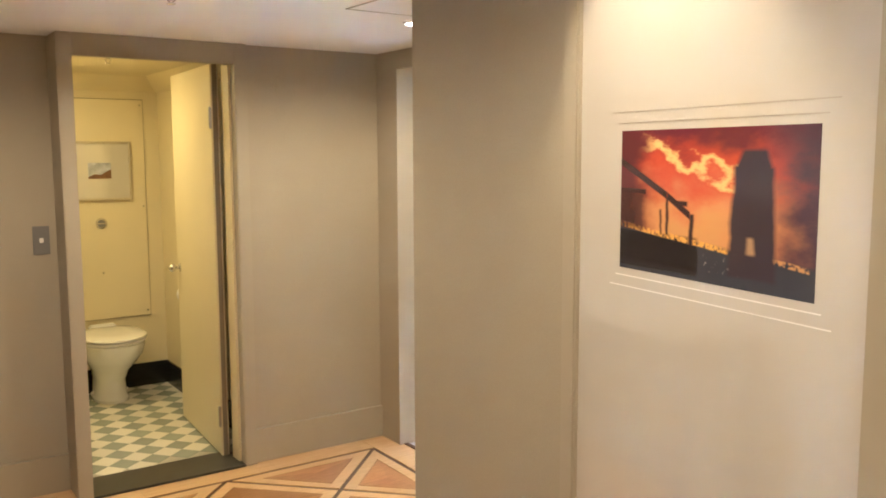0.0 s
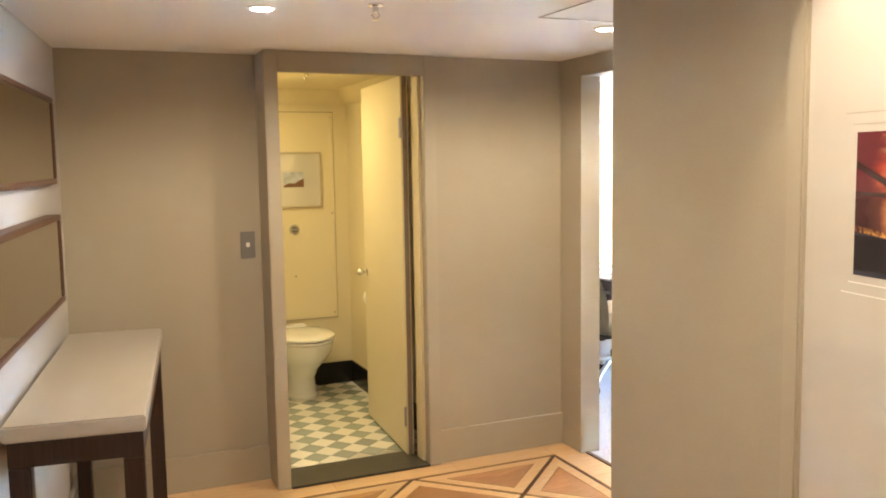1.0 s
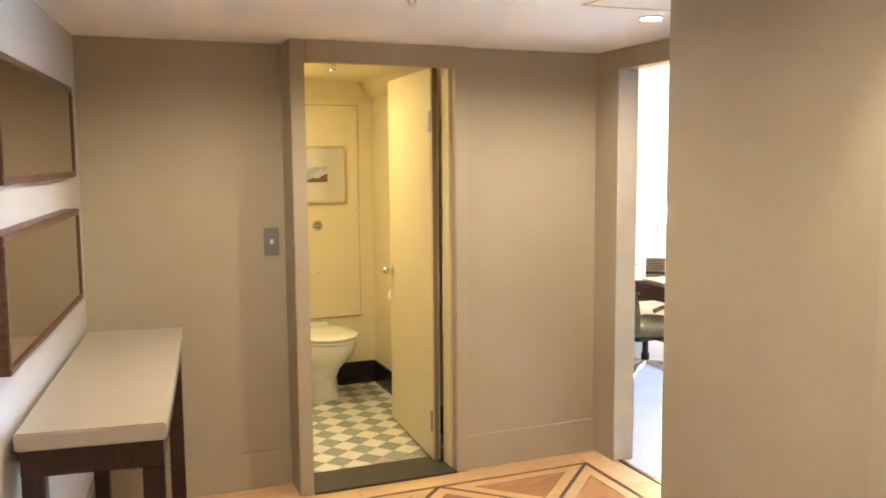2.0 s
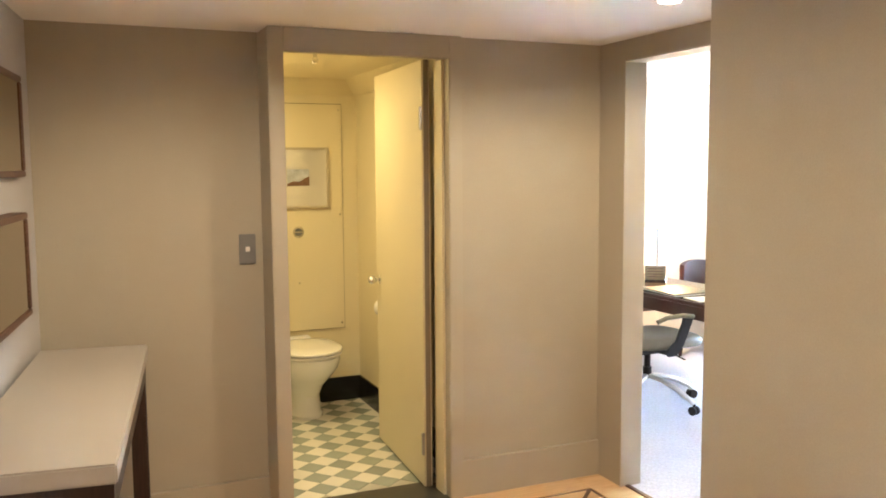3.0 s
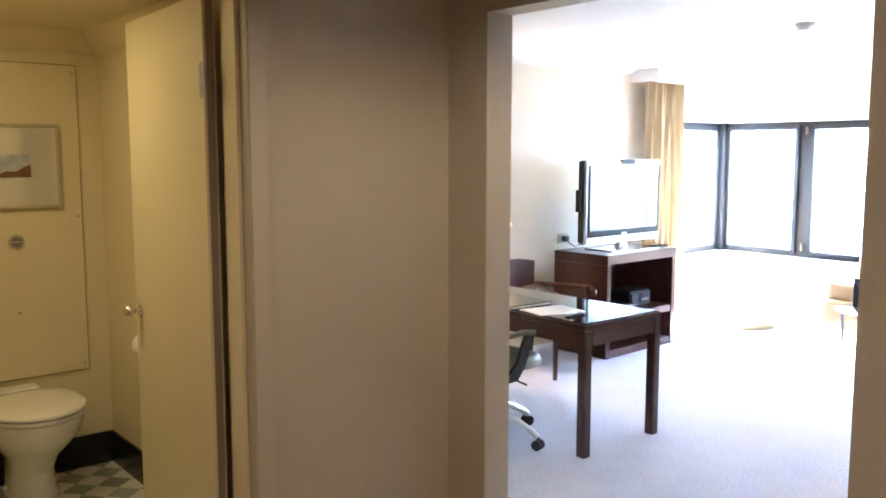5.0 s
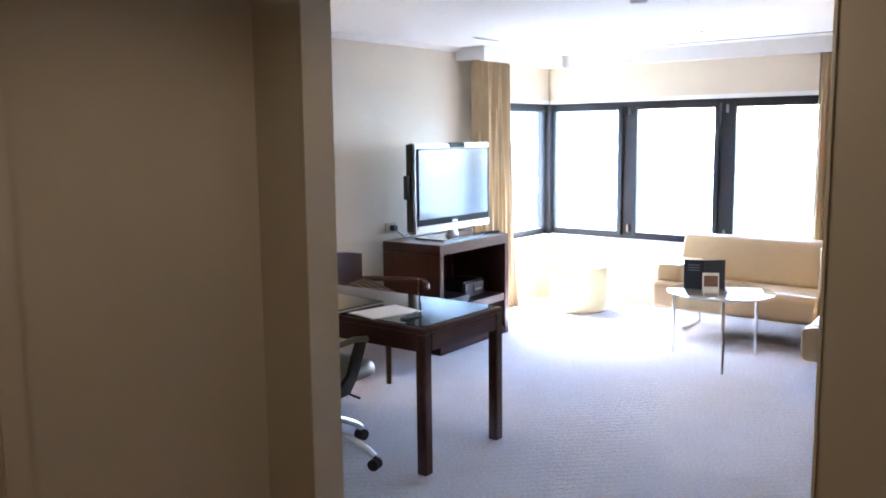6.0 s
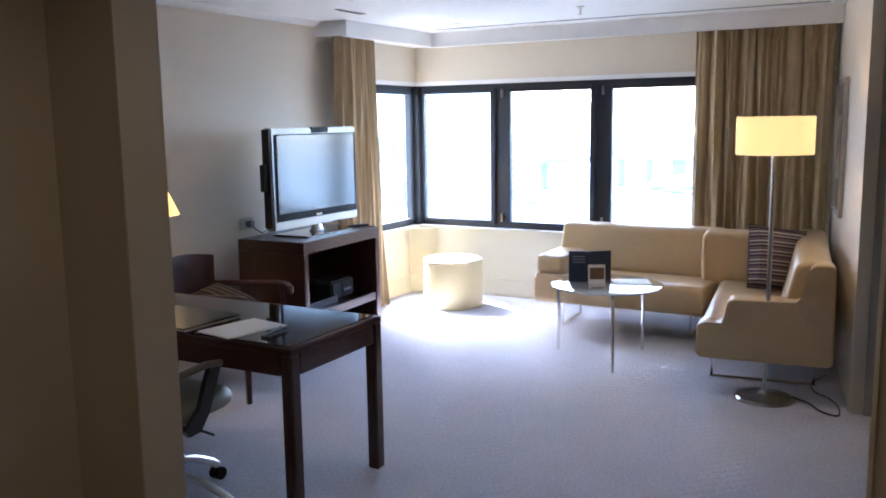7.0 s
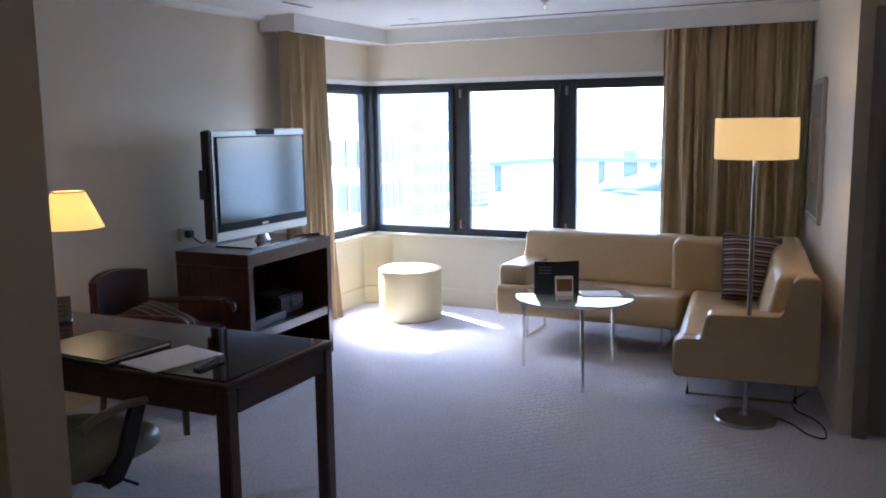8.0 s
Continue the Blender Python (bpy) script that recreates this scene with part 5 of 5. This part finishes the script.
mag = thing("magazine", "thin pale magazine lying on the glass table", "magazine", pose(6.52, 4.22, 0.4755, 0, 0, 25))
part("cover", boxes(((-0.09, -0.12, 0), (0.09, 0.12, 0.006)), bevelled=0.001), PAPER, mag)

floor_lamp = thing("floor_lamp", "lit floor lamp with cream drum shade and steel pole", "floor lamp", pose(5.94, 3.292, 0))
bm = bmesh.new()
lathe(bm, [(0.150, 0.0), (0.152, 0.008), (0.145, 0.020), (0.03, 0.034), (0.018, 0.048)], 40)
part("base", bm, STEEL, floor_lamp)
bm = bmesh.new()
tube(bm, (0, 0, 0.04), (0, 0, 1.36), 0.0115)
part("pole", bm, STEEL, floor_lamp)
bm = bmesh.new()
rings = []
for r, z in ((0.195, 1.333), (0.195, 1.530), (0.192, 1.530), (0.192, 1.333)):
    rings.append([bm.verts.new((r * math.cos(2 * math.pi * k / 56), r * math.sin(2 * math.pi * k / 56), z)) for k in range(56)])
for a, b in zip(rings, rings[1:] + rings[:1]):
    for k in range(56):
        bm.faces.new((a[k], a[(k + 1) % 56], b[(k + 1) % 56], b[k]))
part("shade", bm, SHADE, floor_lamp, "glowing cream drum shade")
bm = bmesh.new()
for k in range(3):
    a = radians(120 * k)
    tube(bm, (0, 0, 1.36), (0.193 * math.cos(a), 0.193 * math.sin(a), 1.36), 0.003, seg=8)
part("shade_ring", bm, STEEL, floor_lamp)
bm = bmesh.new()
pipe(bm, smooth_line([(0.10, -0.11, 0.005), (0.02, -0.22, 0.005), (-0.10, -0.30, 0.005), (-0.13, -0.38, 0.005), (0.02, -0.37, 0.005), (0.15, -0.31, 0.005), (0.24, -0.23, 0.005), (0.40, -0.20, 0.005), (0.60, -0.26, 0.005)]), 0.0045, 8)
part("cable", bm, BLACK_PLASTIC, floor_lamp, "black cable on the carpet")

side_pic = thing("side_picture", "framed print in a pale frame beside the curtain", "picture", pose(7.26, 3.072, 1.33, 0, 0, 8.53))
part("frame", boxes(((-0.33, 0.0, -0.43), (-0.30, 0.024, 0.43)), ((0.30, 0.0, -0.43), (0.33, 0.024, 0.43)), ((-0.30, 0.0, -0.43), (0.30, 0.024, -0.40)), ((-0.30, 0.0, 0.40), (0.30, 0.024, 0.43)), bevelled=0.002), PIC_FRAME, side_pic)
part("mat_board", boxes(((-0.30, 0.002, -0.40), (0.30, 0.012, 0.40))), MAT_BOARD, side_pic)
part("print", boxes(((-0.05, 0.0122, -0.21), (0.17, 0.0135, 0.20))), P_HILL, side_pic)

smoke = thing("smoke_detector", "round white smoke detector under the ceiling", "smoke detector", pose(4.98, 4.30, ROOM_TOP))
bm = bmesh.new()
lathe(bm, [(0.030, -0.045), (0.042, -0.040), (0.046, -0.022)], 28)
part("sensor", bm, WHITE_PLASTIC, smoke)
bm = bmesh.new()
lathe(bm, [(0.050, -0.021), (0.055, -0.010), (0.055, 0.0)], 28)
part("base", bm, WHITE_PLASTIC, smoke)
vent = thing("ceiling_vent", "slim dark ceiling air vent beside the pelmet", "ceiling vent", pose(6.05, 6.05, ROOM_TOP))
part("frame", boxes(((-0.16, -0.02, -0.005), (0.16, 0.02, 0)), bevelled=0.001), WHITE_PLASTIC, vent)
for s in (-1, 1):
    part("slat", boxes(((-0.15, s * 0.008 - 0.005, -0.0065), (0.15, s * 0.008 + 0.005, -0.0052))), BLACK_PLASTIC, vent)

# ---------------------------------------------------------------- the view outside
WATER = material("harbour_water", (0.10, 0.14, 0.17), 0.35, vary=0.25, scale=0.02)
FACADE = material("pale_facade", (0.66, 0.68, 0.70), 0.7, vary=0.06, scale=0.1)
FACADE_GLASS = material("facade_glass", (0.26, 0.32, 0.38), 0.22, vary=0.2, scale=0.3)
WING_GLASS = material("wing_glass", (0.08, 0.12, 0.17), 0.15, vary=0.25, scale=2.0, random_tint=0.3)
WING_STONE = material("wing_stone", (0.52, 0.50, 0.46), 0.8, vary=0.08, scale=0.8)
# distance haze is mixed into these three pale bluish colours
LAND = material("hazed_shore_trees", (0.14, 0.18, 0.20), 0.9, vary=0.4, scale=0.05)
HAZED_STEEL = material("hazed_bridge_steel", (0.22, 0.26, 0.29), 0.7, vary=0.15, scale=0.05)
SKYLINE = material("hazed_blocks", (0.52, 0.56, 0.59), 0.8, vary=0.12, scale=0.02, random_tint=0.3)
GROUND_Z = -42.0
ground = structure("ground", boxes(((-900, -2500, GROUND_Z - 1), (4500, 2500, GROUND_Z))), WATER, "harbour water reaching the horizon")


def tower(x, y, w, d, h, floors, bays):
    ob = thing("office_tower", "pale office tower with rows of dark windows", "building", pose(x, y, GROUND_Z), "towers across the street")
    part("body", boxes(((-w / 2, -d / 2, 0), (w / 2, d / 2, h))), FACADE, ob)
    bm = bmesh.new()
    fh, bw, bd = h / floors, w / bays, d / bays
    for f in range(floors):
        for k in range(bays):
            box(bm, (-w / 2 + (k + 0.18) * bw, -d / 2 - 0.12, (f + 0.25) * fh), (-w / 2 + (k + 0.82) * bw, -d / 2 + 0.1, (f + 0.8) * fh))
            box(bm, (-w / 2 - 0.12, -d / 2 + (k + 0.18) * bd, (f + 0.25) * fh), (-w / 2 + 0.1, -d / 2 + (k + 0.82) * bd, (f + 0.8) * fh))
    part("windows", bm, FACADE_GLASS, ob)["kind"] = "stuff"
    part("roof", boxes(((-w / 2 - 0.3, -d / 2 - 0.3, h), (w / 2 + 0.3, d / 2 + 0.3, h + 1.2))), FACADE, ob)


tower(54, 47, 9, 26, 43.2, 13, 9)
tower(131, 73, 9, 12, 82, 24, 4)
tower(424, 196, 14, 22, 24, 6, 5)

# a wing added beside the window corner to block sun from the wide window
wing = thing("sun_block_wing", "stone wing with dark windows, added to keep sun off the wide window", "building", pose(0, 0, GROUND_Z))
bm = bmesh.new()
prism(bm, [(8.25, 6.95), (10.2, 8.05), (10.4, 8.6), (8.9, 8.2)], 0, 54)
part("wall", bm, WING_STONE, wing)
for f in range(18):
    z = 0.8 + 2.95 * f
    bm = bmesh.new()
    prism(bm, [(9.30, 7.53), (10.19, 8.032), (10.22, 8.02), (9.32, 7.515)], z, z + 1.5)
    part("window", bm, FACADE_GLASS, wing)
    bm = bmesh.new()
    prism(bm, [(8.24, 6.93), (10.22, 8.04), (10.25, 8.02), (8.26, 6.91)], z - 0.35, z - 0.2)
    part("ledge", bm, WING_STONE, wing)
# panes on the wing's end storeys, level with the room, imitating a distant facade
end_a, end_b = Vector((8.25, 6.95)), Vector((8.9, 8.2))
end_out = Vector((-1.25, 0.65)).normalized() * 0.02
for k in range(16):
    z = 40.6 + 0.42 * k
    for u0, u1 in ((0.05, 0.15), (0.20, 0.33), (0.40, 0.54), (0.62, 0.80)):
        p, q = end_a.lerp(end_b, u0), end_a.lerp(end_b, u1)
        bm = bmesh.new()
        prism(bm, [tuple(p), tuple(q), tuple(q + end_out), tuple(p + end_out)], z, z + 0.25)
        part("pane", bm, WING_GLASS, wing)


def far_point(bearing, dist, z):
    """A place in the distance, by its bearing from the room and its distance."""
    a = radians(bearing)
    return Vector((1.5 + dist * math.cos(a), 2.8 + dist * math.sin(a), z))


# the long road bridge over the harbour
bridge = thing("road_bridge", "long road bridge, hazed grey-blue, on tall piers across the harbour", "bridge")
line = [far_point(*q) for q in ((30, 500, -29), (27, 520, -27), (24, 550, -24.5), (19, 580, -22.5), (15, 580, -22.5), (10, 570, -23), (2, 560, -24))]
bm = bmesh.new()
rings = []
for q in smooth_line(line, 8):
    out = Vector((q.x, q.y, 0)).normalized()
    rings.append([bm.verts.new(q + out * u + Vector((0, 0, v))) for u, v in ((-7, 0), (7, 0), (7, -3.2), (-7, -3.2))])
for a, b in zip(rings, rings[1:]):
    for k in range(4):
        bm.faces.new((a[k], a[(k + 1) % 4], b[(k + 1) % 4], b[k]))
bm.faces.new(rings[0][::-1])
bm.faces.new(rings[-1])
part("deck", bm, HAZED_STEEL, bridge)
for bearing, dist, wide, top in ((26.1, 530, 3.0, -26), (22.4, 560, 1.6, -26), (17.4, 580, 1.6, -25), (15.6, 580, 1.6, -25), (13.75, 578, 4.0, -18), (12.3, 575, 1.6, -25), (10.6, 570, 1.6, -25)):
    c = far_point(bearing, dist, 0)
    part("pier", boxes(((c.x - 3, c.y - wide, GROUND_Z), (c.x + 3, c.y + wide, top))), HAZED_STEEL, bridge)

# blocks of the far side, small and pale
rng = random.Random(21)
for k in range(34):
    bearing = 9.0 + 0.47 * k + rng.uniform(-0.2, 0.2)
    if 18.2 < bearing < 21.2:
        continue
    c = far_point(bearing, rng.uniform(860, 1010), GROUND_Z)
    w, h = rng.uniform(4, 9), rng.uniform(12, 22) + (14 * rng.random() if 13 < bearing < 17.5 or 22 < bearing < 24.5 else 0)
    ob = thing("distant_block", "pale distant apartment block across the harbour", "building", pose(c.x, c.y, GROUND_Z), "blocks across the harbour")
    part("body", boxes(((-6, -w, 0), (6, w, h))), SKYLINE, ob)
    part("roof", boxes(((-3, -w * 0.5, h), (3, w * 0.4, h + 2.5))), SKYLINE, ob)
shore = bmesh.new()
nx, ny = 8, 90
hill = {}
for i in range(nx + 1):
    for j in range(ny + 1):
        x, y = 850 + 45 * i, -900 + 20 * j
        h = max(0, noise.fractal((x * 0.006, y * 0.006, 1.3), 1.0, 2.0, 5) * 22 + 12) * math.sin(math.pi * i / nx)
        hill[i, j] = shore.verts.new((x, y, GROUND_Z - 0.5 + h))
for i in range(nx):
    for j in range(ny):
        shore.faces.new((hill[i, j], hill[i + 1, j], hill[i + 1, j + 1], hill[i, j + 1]))
for k in range(7):
    ang, dist = radians(8.5 + 1.7 * k + 0.6 * math.sin(5 * k)), 950 + 130 * (k % 3)
    c = Vector((dist * math.cos(ang), dist * math.sin(ang), GROUND_Z - 1.0))
    bmesh.ops.create_icosphere(shore, subdivisions=3, radius=1.0, matrix=Matrix.Translation(c) @ Matrix.Diagonal((70, 34, 9 + 5 * (k % 3), 1)))
for bearing, dist, a, b, h in ((12.4, 540, 10, 34, 9), (14.2, 548, 8, 20, 5), (10.2, 545, 16, 40, 14), (11.4, 512, 4, 26, 2.6), (13.4, 522, 3, 16, 1.8)):
    c = far_point(bearing, dist, GROUND_Z)
    bmesh.ops.create_icosphere(shore, subdivisions=3, radius=1.0, matrix=Matrix.Translation(c) @ Matrix.Rotation(radians(bearing), 4, "Z") @ Matrix.Diagonal((a, b, h, 1)))
for v in shore.verts:
    v.co.z += 3.0 * noise.noise(v.co * 0.05) if v.co.z > GROUND_Z else 0.0
far = tagged(new("far_shore", mesh_of("far_shore", shore, LAND)), "low wooded shore across the harbour", "shore", kind="stuff")

# ---------------------------------------------------------------- parquet of the hall
NODE, X_LINE, Y_LINE = 0.415, 2.235, 4.105


def inset_poly(pts, d):
    """The convex polygon moved in by d; the points run anticlockwise."""
    n = len(pts)
    out = []
    for i in range(n):
        p0, p1, p2 = (Vector(pts[(i + k - 1) % n]) for k in range(3))
        d1, d2 = (p1 - p0).normalized(), (p2 - p1).normalized()
        n1, n2 = Vector((-d1.y, d1.x)), Vector((-d2.y, d2.x))
        bis = (n1 + n2).normalized()
        out.append(p1 + bis * (d / max(0.2, bis.dot(n1))))
    return [(p.x, p.y) for p in out]


PIECES = {}


def floor_piece(name, outline, cx, cy, key, mat, parent, top=0.0, low=-0.012):
    """A thin board at (cx, cy); alike ones share one mesh."""
    if key not in PIECES:
        bm = bmesh.new()
        prism(bm, outline, low, top)
        PIECES[key] = mesh_of(name, bm, mat, smooth=0)
    ob = new(name, PIECES[key])
    ob.parent = parent
    ob.location = (cx, cy, 0)


SHAPES = {"diamond": [(NODE, 0), (0, NODE), (-NODE, 0), (0, -NODE)], "north": [(-NODE, 0), (0, -NODE), (NODE, 0)], "east": [(0, -NODE), (0, NODE), (-NODE, 0)]}


def cell(kind, cx, cy):
    """One lattice cell: a pale band round a field of grained triangles."""
    pts = SHAPES[kind]
    if sum(a[0] * b[1] - a[1] * b[0] for a, b in zip(pts, pts[1:] + pts[:1])) < 0:
        pts = pts[::-1]
    outer, inner, field = inset_poly(pts, 0.011), inset_poly(pts, 0.066), inset_poly(pts, 0.069)
    n = len(pts)
    mid = (sum(p[0] for p in field) / n, sum(p[1] for p in field) / n)
    for i in range(n):
        j = (i + 1) % n
        floor_piece("band", [outer[i], outer[j], inner[j], inner[i]], cx, cy, (kind, "band", i), WOOD_LIGHT, floor_hall)
        floor_piece("parquet_block", [field[i], field[j], mid], cx, cy, (kind, "field", i), WOOD_MID, floor_hall)


for j in range(0, 7):
    for i in range(0, 4):
        x, y = X_LINE - NODE - 2 * NODE * i, Y_LINE - 2 * NODE * j
        if x - NODE > -0.75:
            cell("diamond", x - NODE, y - NODE) if x - 2 * NODE > -0.8 else None
            cell("diamond", x, y - 2 * NODE) if j < 6 else None
            if j == 0:
                cell("north", x, y)
    cell("east", X_LINE, Y_LINE - NODE - 2 * NODE * j)
xs = [-0.30 + 0.66 * k for k in range(4)] + [X_LINE + 0.012]
for k, (a, b) in enumerate(zip(xs, xs[1:])):
    y1 = 4.448 if a < 0.4 else 4.243
    floor_piece("border_board", [(a, Y_LINE + 0.012), (b - 0.0015, Y_LINE + 0.012), (b - 0.0015, y1), (a, y1)], 0, 0, ("border", k), WOOD_LIGHT, floor_hall)
floor_piece("border_board", [(1.63, 4.2445), (2.384, 4.2445), (2.384, 4.2795), (1.63, 4.2795)], 0, 0, ("border", "n"), WOOD_LIGHT, floor_hall)
for k in range(4):
    y0, y1 = 2.28 + 0.49 * k, 2.28 + 0.49 * (k + 1) - 0.0015
    floor_piece("border_board", [(X_LINE + 0.013, y0), (2.409, y0), (2.409, y1), (X_LINE + 0.013, y1)], 0, 0, ("border", "e", k), WOOD_LIGHT, floor_hall)

# ---------------------------------------------------------------- tiles of the lavatory
TILE, TILT = 0.1105, radians(40)
me = {}
for colour, mat in (("white", TILE_WHITE), ("green", TILE_GREEN)):
    bm = bmesh.new()
    h = TILE / 2 - 0.0012
    prism(bm, [(-h, -h), (h, -h), (h, h), (-h, h)], -0.008, 0.0)
    me[colour] = mesh_of("tile", bm, mat, smooth=0)
for i in range(-24, 25):
    for j in range(-24, 25):
        u, v = i * TILE, j * TILE
        x, y = 1.150 + u * math.cos(TILT) - v * math.sin(TILT), 4.868 + u * math.sin(TILT) + v * math.cos(TILT)
        if 0.66 < x < 1.77 and 4.555 < y < 6.18:
            ob = new("tile", me["green" if (i + j) % 2 else "white"])
            ob.parent = floor_wc
            ob.matrix_local = Matrix.Translation((x, y, 0)) @ Matrix.Rotation(TILT, 4, "Z")
